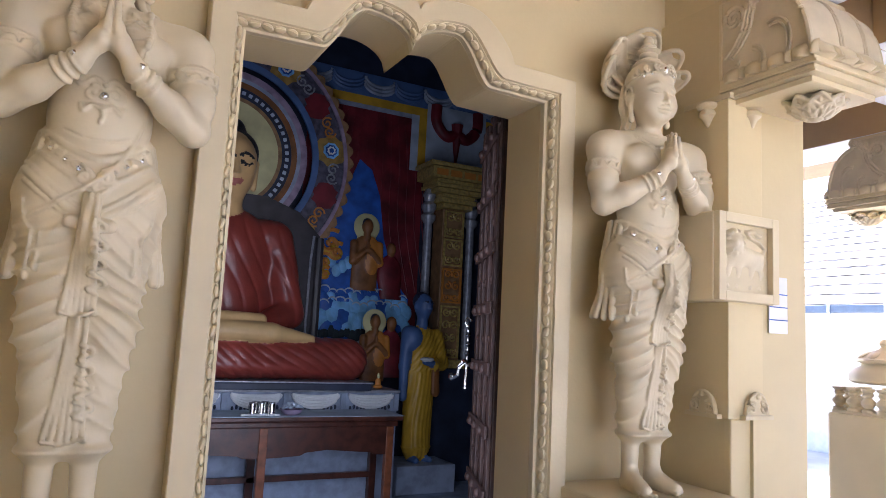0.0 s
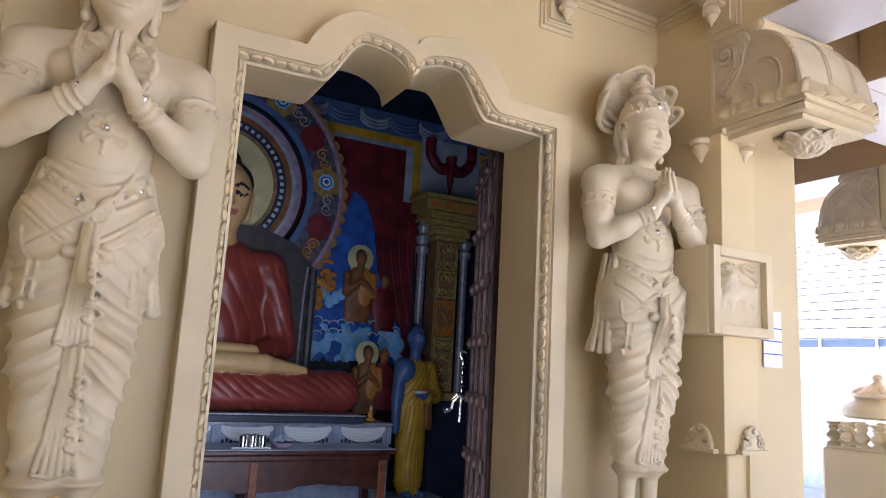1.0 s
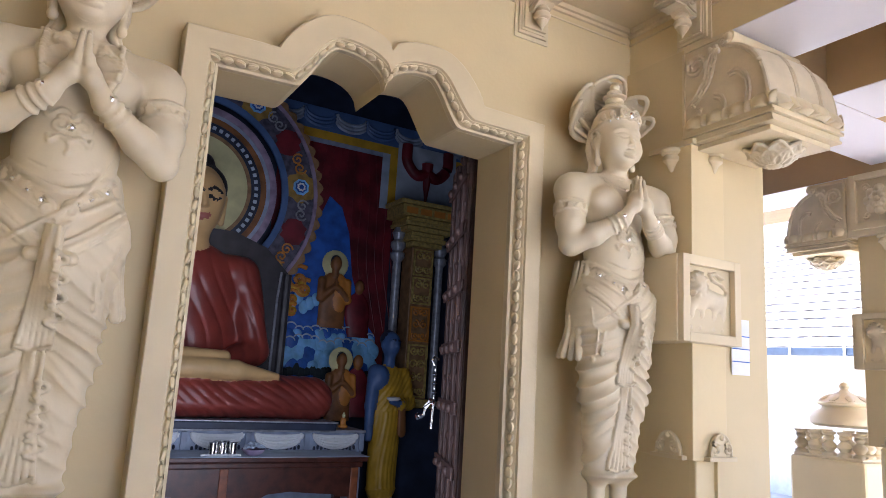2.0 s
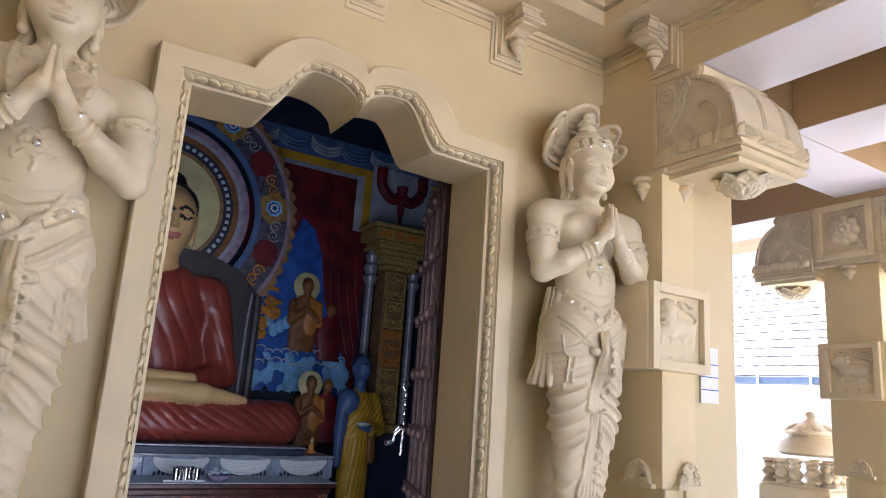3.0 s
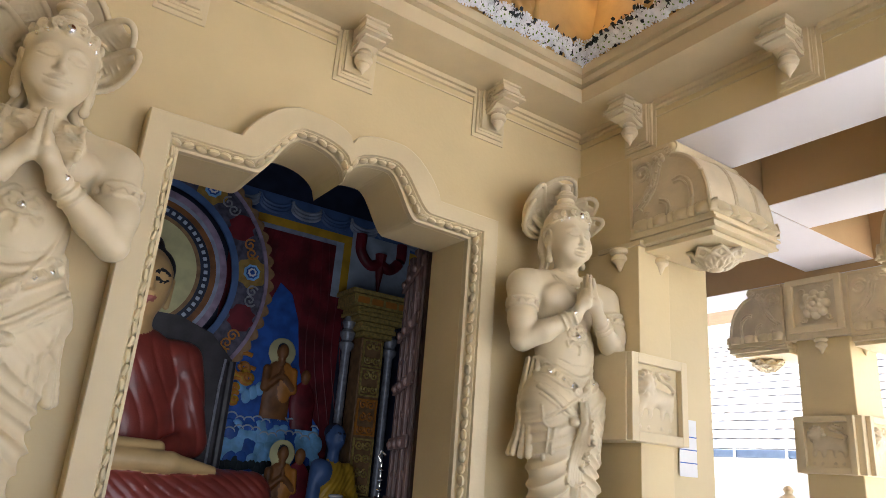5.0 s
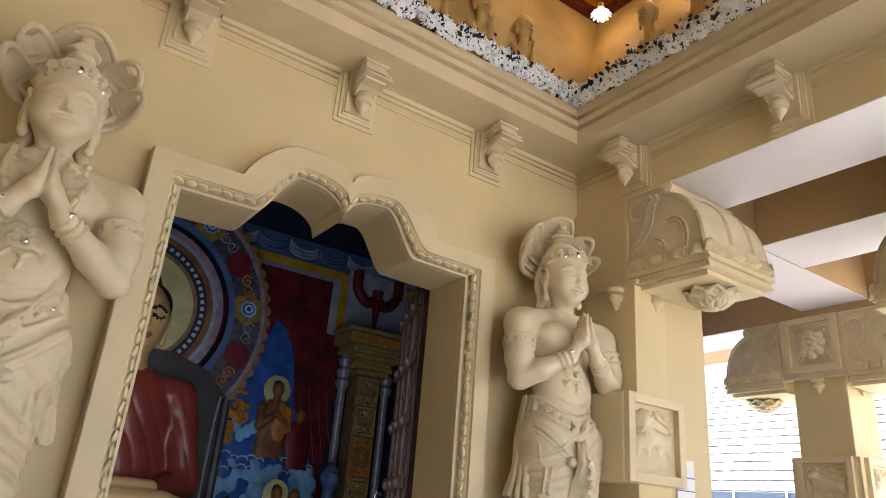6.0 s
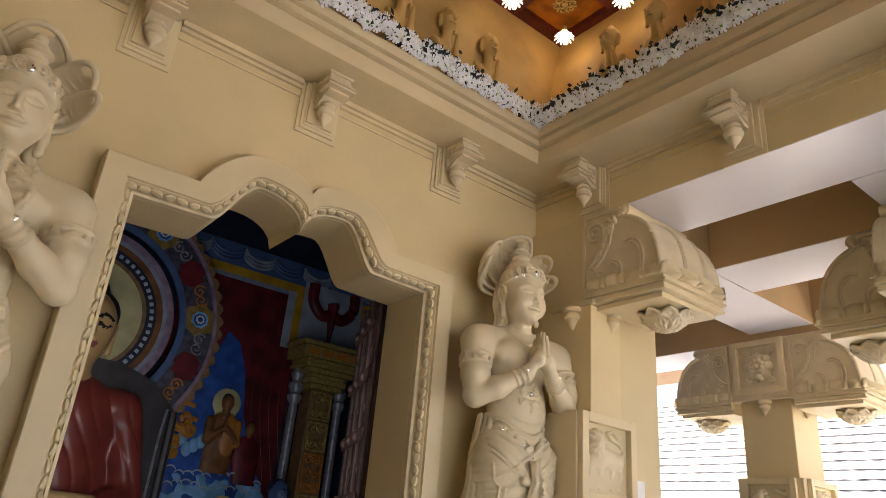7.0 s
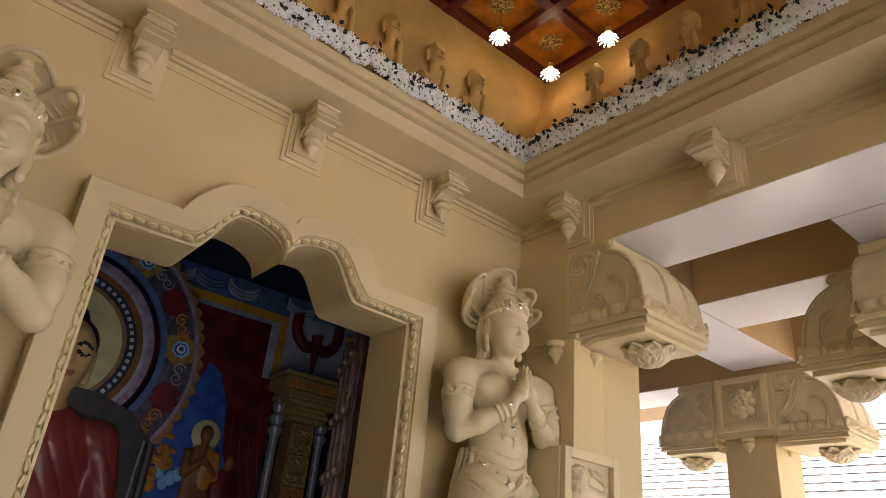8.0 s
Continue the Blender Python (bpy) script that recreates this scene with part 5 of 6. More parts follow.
# throne back
throne = thing("throne_back", "dark grey carved throne back behind the seated figure", "throne")
bm = bmesh.new()
outline = [(0.35, 1.2), (2.84, 1.2), (2.82, 2.30), (2.80, 2.62), (2.55, 2.86), (2.2, 2.98), (1.2, 2.98), (0.9, 2.86), (0.7, 2.62), (0.35, 2.3)]
prism(bm, outline, lambda u, v, d: (u, d, v), 4.34, 4.42)
M_THRONE = material("dark_grey_paint", (0.05, 0.045, 0.05), 0.35, vary=0.3)
part("panel", bm, M_THRONE, throne)
# pale bar that stands in for door light reflected along the throne's edge
bm = bmesh.new()
tube(bm, [(2.70, 4.325, 1.35), (2.71, 4.325, 2.35), (2.73, 4.325, 2.62)], 0.013)
part("white_edge", bm, M_SILVER, throne)
bm = bmesh.new()
tube(bm, [(2.80, 4.33, 1.25), (2.80, 4.33, 2.6)], 0.045, 8)
part("post", bm, M_THRONE, throne)


# seated figure
def seated_mesh():
    c = Carving((-1.5, -0.85, -0.05), (1.5, 0.5, 2.65), 0.0135)
    c.ball((0, 0.08, 1.18), (0.50, 0.28, 0.44), 0.1)
    c.ball((0, 0.06, 0.7), (0.46, 0.28, 0.45), 0.1)
    c.ball((0, 0.12, 0.85), (0.66, 0.20, 0.62), 0.08)
    for s in (-1, 1):
        c.ball((s * 0.45, 0.08, 1.35), (0.19, 0.19, 0.18), 0.1)
        c.limb((s * 0.53, 0.08, 1.33), (s * 0.68, 0.0, 0.62), 0.165, 0.14, 0.06)
        c.limb((s * 0.68, 0.0, 0.60), (s * 0.18, -0.36, 0.42), 0.14, 0.10, 0.05)
        c.limb((s * 0.3, 0.0, 0.2), (s * 1.2, -0.28, 0.19), 0.24, 0.19, 0.1)
        c.limb((s * 1.2, -0.30, 0.18), (-s * 0.1, -0.48, 0.20), 0.19, 0.15, 0.08)
    c.ball((0, -0.2, 0.12), (1.1, 0.45, 0.13), 0.08)
    # robe folds
    X, Y, Z = c.X, c.Y, c.Z
    fold = np.abs((((Z * 0.35 + X * 0.9 + 0.04 * np.sin(6 * Z)) / 0.15) % 1.0) - 0.5) * 2
    leg = np.abs((((X * 0.9 + Z * 1.3 + 0.05 * np.sin(5 * X)) / 0.115) % 1.0) - 0.5) * 2
    c.d = c.d + np.where(Z > 0.5, 0.010 * (1 - fold) ** 3, 0.011 * (1 - leg) ** 3).astype(np.float32)
    c.limb((-0.25, -0.55, 0.43), (0.40, -0.52, 0.42), 0.10, 0.09, 0.02, 1)
    c.limb((0.40, -0.52, 0.42), (0.80, -0.42, 0.38), 0.085, 0.035, 0.02, 1)
    c.limb((-0.05, -0.50, 0.53), (0.30, -0.45, 0.53), 0.07, 0.06, 0.02, 1)
    c.limb((0, 0.03, 1.45), (0, 0.0, 1.78), 0.15, 0.135, 0.05, 1)
    c.ball((0, -0.04, 2.02), (0.235, 0.25, 0.32), 0.02, 1)
    c.ball((0, -0.08, 1.82), (0.17, 0.17, 0.16), 0.08, 1)
    c.ball((0, 0.04, 2.14), (0.262, 0.265, 0.24), 0.0, 2)
    c.ball((0, 0.05, 2.37), (0.12, 0.12, 0.12), 0.05, 2)
    c.ball((0, -0.16, 2.02), (0.21, 0.145, 0.24), 0.0, 1)
    for s in (-1, 1):
        c.limb((s * 0.235, -0.02, 2.05), (s * 0.225, -0.03, 1.80), 0.035, 0.03, 0.02, 1)
        c.ball((s * 0.10, -0.262, 1.995), (0.062, 0.032, 0.026), 0.012, 1)
        c.lay(curve([(s * 0.030, 2.045), (s * 0.085, 2.082), (s * 0.165, 2.048)], 4), 0.011, 0.0, 2, lift=0.002)
        c.lay(curve([(s * 0.045, 1.990), (s * 0.10, 1.974), (s * 0.155, 1.992)], 4), 0.010, 0.0, 2, lift=0.002)
    c.limb((0, -0.285, 2.04), (0, -0.318, 1.905), 0.016, 0.030, 0.03, 1)
    for s in (-1, 1):
        c.ball((s * 0.030, -0.298, 1.898), (0.020, 0.022, 0.018), 0.015, 1)
    c.lay(curve([(-0.062, 1.826), (0, 1.812), (0.062, 1.826)], 4), 0.014, 0.004, 3)
    c.lay(curve([(-0.045, 1.800), (0, 1.790), (0.045, 1.800)], 4), 0.014, 0.004, 3)
    return c.skin("seated_statue", [M_RED, M_SKIN, M_BLACK, M_LIP])


seated = tagged(new("seated_statue", seated_mesh()), "large painted seated statue in a red robe", "statue")
seated.matrix_world = pose(1.75, 4.0, 1.166)

altar = thing("altar", "blue-grey painted altar with draped swags under the statue", "altar")
part("block", boxes((-0.2, 3.43, 3.50, 4.7, 0.0, 1.06)), M_GREYBLUE, altar)
part("slab", boxes((-0.2, 3.45, 3.47, 4.7, 1.062, 1.085), bevel=0.004), M_SILVER, altar)
part("seat", boxes((0.35, 3.10, 3.36, 4.3, 1.087, 1.15), bevel=0.01), M_INDIGO, altar)
part("seat_edge", boxes((0.34, 3.11, 3.35, 4.3, 1.151, 1.165), bevel=0.003), M_SILVER, altar)
for k in range(6):
    x = 0.42 + 0.545 * k
    bm = bmesh.new()
    for q in range(5):
        r = 0.05 + 0.018 * q
        tube(bm, [(x + 0.22 * math.cos(a), 3.485 - 0.004 * q, 1.045 - (0.02 + 0.026 * q) * math.sin(a)) for a in np.linspace(0, math.pi, 13)], 0.014, 6)
    part("swag", bm, M_WHITE, altar)
    part("pilaster", boxes((x + 0.245, x + 0.295, 3.475, 3.50, 0.89, 1.055), bevel=0.004), M_GREYBLUE, altar)
    bm = bmesh.new()
    for q in range(12):
        blob(bm, (x - 0.2 + 0.036 * q, 3.49, 0.915 + 0.012 * (q % 2)), (0.014, 0.012, 0.022), 6, 4)
    part("fringe", bm, M_INDIGO, altar)

# offering table
table = thing("offering_table", "dark polished wooden offering table with a shaped apron", "table")
part("tabletop", boxes((0.2, 3.27, 2.98, 3.46, 0.862, 0.90), bevel=0.008), M_WOOD, table)
part("cloth", boxes((0.21, 3.275, 2.975, 3.465, 0.9015, 0.906)), M_PALEBLUE, table, "pale plastic table cover")
part("moulding", boxes((0.25, 3.23, 3.0, 3.44, 0.81, 0.861), bevel=0.012), M_WOOD, table)
bm = bmesh.new()
edge = [(0.3, 0.81)] + [(0.3 + 2.86 * k / 60, 0.60 - 0.035 * abs(math.sin(math.pi * 2.5 * k / 60)) + (0.0 if 8 < k % 24 < 20 else 0.02)) for k in range(61)] + [(3.16, 0.81)]
prism(bm, edge, lambda u, v, d: (u, d, v), 3.02, 3.045)
part("apron", bm, M_WOOD, table)
M_LEG = material("orange_brown_wood", (0.24, 0.075, 0.03), 0.35, vary=0.3, scale=14)
for x in (0.30, 2.03, 3.16):
    for y in (3.04, 3.40):
        part("leg", boxes((x - 0.035, x + 0.035, y - 0.03, y + 0.03, 0.0, 0.808), bevel=0.006), M_LEG if y < 3.2 else M_WOOD, table)
part("stretcher", boxes((0.33, 3.13, 3.37, 3.42, 0.30, 0.35), bevel=0.004), M_WOOD, table)

# offerings
vessel = thing("metal_vessel", "small polished steel cup on the offering table", "cup", "offering cups", at=(1.93, 3.06, 0.907))
bm = bmesh.new()
lathe(bm, [(0.03, 0.0), (0.034, 0.01), (0.026, 0.03), (0.036, 0.07), (0.03, 0.10), (0.034, 0.105), (0.028, 0.104)], seg=14)
smooth(part("bowl", bm, M_STEEL, vessel))
for dx, dy in ((0.08, 0.02), (0.16, 0.0), (0.05, 0.10), (0.13, 0.11)):
    copy_thing(vessel, pose(1.93 + dx, 3.06 + dy, 0.907))
bowl = thing("flower_bowl", "pink bowl heaped with pale flowers on the table", "bowl", at=(2.27, 3.10, 0.907))
bm = bmesh.new()
lathe(bm, [(0.05, 0.0), (0.08, 0.02), (0.10, 0.05), (0.095, 0.05), (0.07, 0.025)], seg=18)
smooth(part("dish", bm, M_PINK, bowl))
bm = bmesh.new()
rng = random.Random(4)
for k in range(26):
    a, r = rng.uniform(0, 6.28), 0.085 * math.sqrt(rng.random())
    blob(bm, (r * math.cos(a), r * math.sin(a), 0.055 + 0.04 * (1 - r / 0.09) + rng.uniform(0, 0.012)), (0.02, 0.02, 0.014), 6, 4)
tagged(part("flowers", bm, M_PALEBLUE, bowl, "heap of pale petals"), kind="stuff")
garland = thing("flower_garland", "string of white flowers lying on the offering table", "garland", at=(1.98, 3.02, 0.907))
bm = bmesh.new()
for k in range(26):
    blob(bm, (-0.14 + 0.012 * k, 0.015 * math.sin(k * 0.9), 0.01), (0.011, 0.011, 0.010), 6, 4)
tagged(part("flowers", bm, M_WHITE, garland), kind="stuff")
doll = Carving((-0.09, -0.07, -0.01), (0.09, 0.07, 0.24), 0.006)
doll.ball((0, 0, 0.03), (0.07, 0.045, 0.028), 0.02)
doll.ball((0, 0.005, 0.09), (0.042, 0.03, 0.06), 0.02)
doll.ball((0, 0, 0.175), (0.024, 0.024, 0.03), 0.01, 1)
doll.ball((0, 0, 0.21), 0.011, 0.01, 1)
figurine = tagged(new("figurine", doll.skin("figurine", [M_ORANGE, M_PALEYEL])), "tiny orange seated figurine on the altar edge", "figurine")
figurine.matrix_world = pose(3.24, 3.55, 1.092) @ Matrix.Diagonal((0.7, 0.7, 0.7, 1))


# standing statue beside the altar
def standing_mesh():
    c = Carving((-0.32, -0.32, -0.02), (0.36, 0.25, 1.86), 0.013)
    c.limb((0, 0, 0.16), (0, 0, 0.95), 0.175, 0.185, 0.05, 0, 0.75)
    c.ball((0.01, 0, 1.18), (0.215, 0.135, 0.27), 0.08)
    c.limb((0.2, 0, 1.33), (0.255, -0.05, 1.05), 0.095, 0.085, 0.05)
    c.limb((0.255, -0.05, 1.04), (0.04, -0.2, 1.02), 0.085, 0.06, 0.04)
    X, Y, Z = c.X, c.Y, c.Z
    lo = np.abs((((X + 0.03 * np.sin(5 * Z)) / 0.05) % 1) - 0.5) * 2
    up = np.abs((((Z * 0.6 - X * 0.9) / 0.055) % 1) - 0.5) * 2
    c.d = c.d + np.where(Z < 0.95, 0.010 * (1 - lo), 0.014 * (1 - up)).astype(np.float32)
    c.ball((0, 0, 0.15), (0.18, 0.135, 0.02), 0.01)
    c.limb((-0.18, 0, 1.36), (-0.235, -0.03, 1.0), 0.075, 0.06, 0.04, 1)
    c.limb((-0.235, -0.03, 1.0), (-0.255, -0.06, 0.68), 0.055, 0.045, 0.02, 1)
    c.ball((-0.14, -0.03, 1.30), (0.10, 0.10, 0.13), 0.04, 1)
    c.limb((0.05, -0.2, 1.03), (-0.12, -0.24, 1.06), 0.04, 0.03, 0.02, 1)
    c.limb((0.0, 0, 1.4), (0, -0.01, 1.54), 0.065, 0.06, 0.03, 1)
    c.ball((0, -0.015, 1.66), (0.098, 0.112, 0.14), 0.03, 1)
    c.limb((0, -0.12, 1.68), (0, -0.135, 1.63), 0.012, 0.018, 0.015, 1)
    for s in (-1, 1):
        c.ball((s * 0.1, 0.0, 1.65), (0.014, 0.03, 0.045), 0.008, 1)
        c.strand([(s * 0.02, -0.125, 1.70), (s * 0.045, -0.122, 1.706), (s * 0.07, -0.10, 1.698)], 0.006, 0.0, 3)
    c.ball((0, 0.03, 1.715), (0.097, 0.102, 0.10), 0.0, 3)
    c.limb((0.06, -0.2, 1.0), (0.075, -0.2, 0.74), 0.05, 0.055, 0.01, 2, 0.5)
    for s in (-1, 1):
        c.limb((s * 0.07, 0.0, 0.12), (s * 0.07, 0.0, 0.04), 0.045, 0.04, 0.02, 1)
        c.limb((s * 0.07, 0.0, 0.03), (s * 0.09, -0.14, 0.025), 0.04, 0.032, 0.02, 1)
    c.ball((-0.09, -0.24, 1.09), (0.09, 0.06, 0.02), 0.01, 4)
    return c.skin("standing_statue", [M_YELLOW, M_BLUESKIN, M_BROWNROBE, M_INDIGO, M_WHITE])


standing = tagged(new("standing_statue", standing_mesh()), "painted standing statue in a yellow robe with blue skin", "statue")
standing.matrix_world = pose(3.95, 4.1, 0.29, 0, 0, 12)
plinth = thing("statue_plinth", "low dark cement plinth under the standing statue", "plinth")
part("block", boxes((3.62, 4.30, 3.82, 4.40, 0.0, 0.288), bevel=0.01), M_GREYBLUE, plinth)


def attendant_mesh(name):
    """A small devotee in half relief with a round glory."""
    c = Carving((-0.26, -0.09, -0.72), (0.26, 0.05, 0.24), 0.011)
    c.ball((0, 0.035, 0.0), (0.165, 0.014, 0.165), 0.0, 2)
    c.limb((0, 0.03, -0.28), (0, 0.03, -0.72), 0.15, 0.16, 0.03, 0, 0.35)
    c.ball((0, 0.02, -0.30), (0.16, 0.06, 0.19), 0.03, 0)
    c.ball((0.06, 0.0, -0.33), (0.10, 0.06, 0.22), 0.02, 3)
    for s in (-1, 1):
        c.limb((s * 0.15, 0.0, -0.2), (s * 0.16, -0.02, -0.4), 0.045, 0.04, 0.02, 1 if s < 0 else 3)
        c.limb((s * 0.16, -0.02, -0.4), (s * 0.02, -0.06, -0.27), 0.04, 0.026, 0.02, 1)
    c.limb((0, -0.06, -0.28), (0, -0.055, -0.17), 0.025, 0.014, 0.01, 1)
    c.limb((0, 0.0, -0.14), (0, 0.0, -0.05), 0.04, 0.035, 0.02, 1)
    c.ball((0, -0.005, 0.0), (0.062, 0.05, 0.082), 0.02, 1)
    c.ball((0, 0.012, 0.03), (0.062, 0.045, 0.066), 0.0, 4)
    return c.skin(name, [M_BROWNROBE, M_BROWNROBE, M_PALEYEL, M_ORANGE, M_INDIGO])


att = attendant_mesh("attendant_figure")
for x, y, z, k in ((3.50, 4.76, 2.86, 1.05), (3.49, 4.32, 1.75, 0.9)):
    ob = tagged(new("attendant_figure", att), "painted relief of a devotee in brown robe with pale halo", "relief", "attendant reliefs")
    ob.matrix_world = pose(x, y, z) @ Matrix.Diagonal((k, 1, k, 1))
c = Carving((-0.2, -0.08, -0.6), (0.2, 0.05, 0.12), 0.012)
c.ball((0, 0.0, 0.0), (0.058, 0.05, 0.08), 0.02, 1)
c.ball((0, 0.02, -0.3), (0.15, 0.05, 0.24), 0.03, 0)
c.limb((0, 0.02, -0.3), (0.03, 0.02, -0.6), 0.14, 0.14, 0.03, 0, 0.35)
kneeling = c.skin("kneeling_figure", [M_DARKRED, M_BROWNROBE])
for x, y, z in ((3.82, 4.77, 2.62), (3.70, 4.36, 1.74)):
    ob = tagged(new("kneeling_figure", kneeling), "painted relief of a devotee in a dull red robe", "relief", "attendant reliefs")
    ob.matrix_world = pose(x, y, z)

# painted back wall
mural = thing("wall_mural", "painted mural with blue sky, clouds and a crimson curtain", "mural")


def flat(name, pts, y, mat, label="", thick=0.008):
    bm = bmesh.new()
    prism(bm, pts, lambda u, v, d: (u, d, v), y, y - thick)
    return part(name, bm, mat, mural, label)


flat("curtain", [(2.7, 1.5), (4.2, 1.5), (4.2, 4.33), (2.7, 4.33)], 4.815, M_DARKRED)
for k in range(12):
    bm = bmesh.new()
    x = 2.9 + 0.11 * k
    tube(bm, curve([(x + 0.2 - 0.02 * k, 4.808, 4.3), (x + 0.1, 4.808, 3.6), (x + 0.12, 4.808, 2.9), (x + 0.3, 4.808, 2.1)], 4), 0.007, 6)
    part("curtain_fold", bm, M_DARKRED, mural)
flat("sky_field", [(2.7, 1.53), (4.08, 1.53), (4.08, 2.05), (3.9, 2.25), (3.72, 2.75), (3.64, 3.25), (3.52, 3.55), (3.36, 3.66), (3.28, 3.45), (3.1, 3.1), (2.7, 2.9)], 4.80, M_BLUE)
rng = random.Random(7)
for row, (z, r, n) in enumerate(((2.0, 0.075, 12), (1.9, 0.10, 10), (1.78, 0.11, 9), (1.68, 0.10, 9))):
    for k in range(n):
        bm = bmesh.new()
        blob(bm, (3.02 + (4.05 - 3.02) * (k + 0.5 * (row % 2)) / (n - 0.5), 4.792 - 0.006 * row, z + rng.uniform(-0.03, 0.03)), (r * rng.uniform(0.8, 1.15), 0.02, r * rng.uniform(0.9, 1.3)), 12, 8)
        smooth(part("cloud", bm, M_SKYBLUE if rng.random() > 0.3 else M_BLUE, mural))
for k in range(6):
    bm = bmesh.new()
    blob(bm, (2.95 + 0.07 * k, 4.79, 2.32 + 0.05 * (k % 3)), (0.06, 0.02, 0.08), 10, 6)
    smooth(part("cloud", bm, M_SKYBLUE, mural))
for k in range(16):
    bm = bmesh.new()
    blob(bm, (3.0 + 0.065 * k, 4.765, 1.585 + 0.02 * (k % 3)), (0.06, 0.015, 0.05 + 0.012 * (k % 4)), 7, 5)
    part("tree_clump", bm, M_LEAF, mural)
for k in range(22):
    bm = bmesh.new()
    x, z, r = 3.03 + 1.02 * (k % 11) / 10.5, (2.06, 1.93)[k // 11] + rng.uniform(-0.02, 0.03), rng.uniform(0.045, 0.07)
    tube(bm, [(x + r * math.cos(a), 4.765, z + r * 0.9 * math.sin(a)) for a in np.linspace(0.2, 2.9, 9)], 0.011, 6, lambda t: 0.35 + 2.4 * t * (1 - t))
    smooth(part("cloud_rim", bm, M_PALEBLUE, mural))
flat("mural_edge", [(2.7, 1.49), (4.1, 1.49), (4.1, 1.53), (2.7, 1.53)], 4.79, M_PALEBLUE)
flat("yellow_stripe", [(2.4, 4.335), (5.3, 4.335), (5.3, 4.44), (2.4, 4.44)], 4.80, M_YELLOW)
flat("pale_stripe", [(2.4, 4.28), (4.03, 4.28), (4.03, 4.335), (2.4, 4.335)], 4.80, M_GREYBLUE)
flat("valance", [(2.4, 4.44), (5.3, 4.44), (5.3, 4.72), (2.4, 4.72)], 4.80, M_BLUESKIN)
for k in range(7):
    bm = bmesh.new()
    for q in range(3):
        tube(bm, [(2.75 + 0.40 * k + 0.19 * math.cos(a), 4.79, 4.68 - 0.045 * q - 0.10 * math.sin(a)) for a in np.linspace(0, math.pi, 11)], 0.022, 6)
    smooth(part("valance_swag", bm, M_BLUESKIN if k % 2 else M_GREYBLUE, mural))
flat("banner_edge", [(4.0, 3.63), (5.25, 3.63), (5.25, 4.335), (4.0, 4.335)], 4.795, M_PALEBLUE)
flat("banner_border", [(4.10, 3.68), (5.15, 3.68), (5.15, 4.335), (4.10, 4.335)], 4.785, M_YELLOW)
flat("banner", [(4.2, 3.74), (5.05, 3.74), (5.05, 4.50), (4.2, 4.50)], 4.775, M_PALEBLUE)
bm = bmesh.new()
for s in (-1, 1):
    tube(bm, curve([(4.62 + s * 0.30, 4.77, 4.50), (4.62 + s * 0.29, 4.77, 4.28), (4.62 + s * 0.15, 4.77, 4.13), (4.62, 4.77, 4.17)], 5), 0.075, 10)
tube(bm, [(4.62, 4.76, 4.3), (4.62, 4.76, 4.0), (4.62, 4.76, 3.78)], 0.08, 8, lambda t: 1 - 0.85 * t)
smooth(part("banner_motif", bm, M_DARKRED, mural))
for cx, cz, r in ((3.06, 2.62, 0.17), (3.14, 2.52, 0.12), (3.0, 2.40, 0.11), (3.02, 2.27, 0.08)):
    for q in range(3):
        bm = bmesh.new()
        tube(bm, [(x, 4.77 - 0.004 * q, z) for x, z in spiral(cx, cz, r - 0.03 * q, 1.2, 1.0 + q, 18)], 0.026, 6)
        smooth(part("flame_scroll", bm, M_ORANGE if q != 1 else M_YELLOW, mural, "orange painted flame scroll"))

# gilded pillar
pillar = thing("gilded_pillar", "gilded pillar with filigree panels and a stepped capital", "pillar", at=(4.47, 4.5, 0))
part("base", boxes((-0.36, 0.36, -0.2, 0.3, 0.0, 1.26), bevel=0.01), M_INDIGO, pillar)
part("foot", boxes((-0.24, 0.24, -0.13, 0.2, 1.262, 1.36), bevel=0.015), M_GILT, pillar)
part("shaft", boxes((-0.15, 0.15, -0.06, 0.2, 1.362, 3.14), bevel=0.01), M_TANBROWN, pillar)
for k, (z0, z1, m) in enumerate(((1.38, 1.99, M_GILT), (2.02, 2.43, M_ORANGE), (2.46, 2.78, M_GILT), (2.80, 3.12, M_GILT))):
    bm = bmesh.new()
    for x0, x1, a, b in ((-0.13, -0.11, z0, z1), (0.11, 0.13, z0, z1), (-0.11, 0.11, z0, z0 + 0.02), (-0.11, 0.11, z1 - 0.02, z1)):
        box(bm, x0, x1, -0.085, -0.061, a, b)
    n = max(2, round((z1 - z0) / 0.16))
    for q in range(n):
        cz = z0 + (z1 - z0) * (q + 0.5) / n
        for s in (-1, 1):
            tube(bm, [(s * u, -0.078, v) for u, v in spiral(0.052, cz, 0.05, 1.3, 0.6 + q, 16, 1 if q % 2 else -1)], 0.012, 5)
        blob(bm, (0, -0.078, cz), (0.02, 0.012, 0.03), 6, 4)
    part("filigree_panel", bm, m, pillar)
for k, (z, w) in enumerate(((3.14, 0.20), (3.20, 0.24), (3.26, 0.22), (3.31, 0.30), (3.37, 0.34), (3.42, 0.32), (3.47, 0.40), (3.61, 0.43))):
    h = (0.055, 0.055, 0.045, 0.055, 0.045, 0.045, 0.13, 0.05)[k]
    part("capital_step", boxes((-w, w, -0.05 - w * 0.5, 0.2, z, z + h), bevel=0.006), M_GILT, pillar)
for k in range(4):
    part("meander", boxes((-0.36 + 0.185 * k, -0.21 + 0.185 * k, -0.262, -0.255, 3.495, 3.57), bevel=0.002), M_ORANGE, pillar)
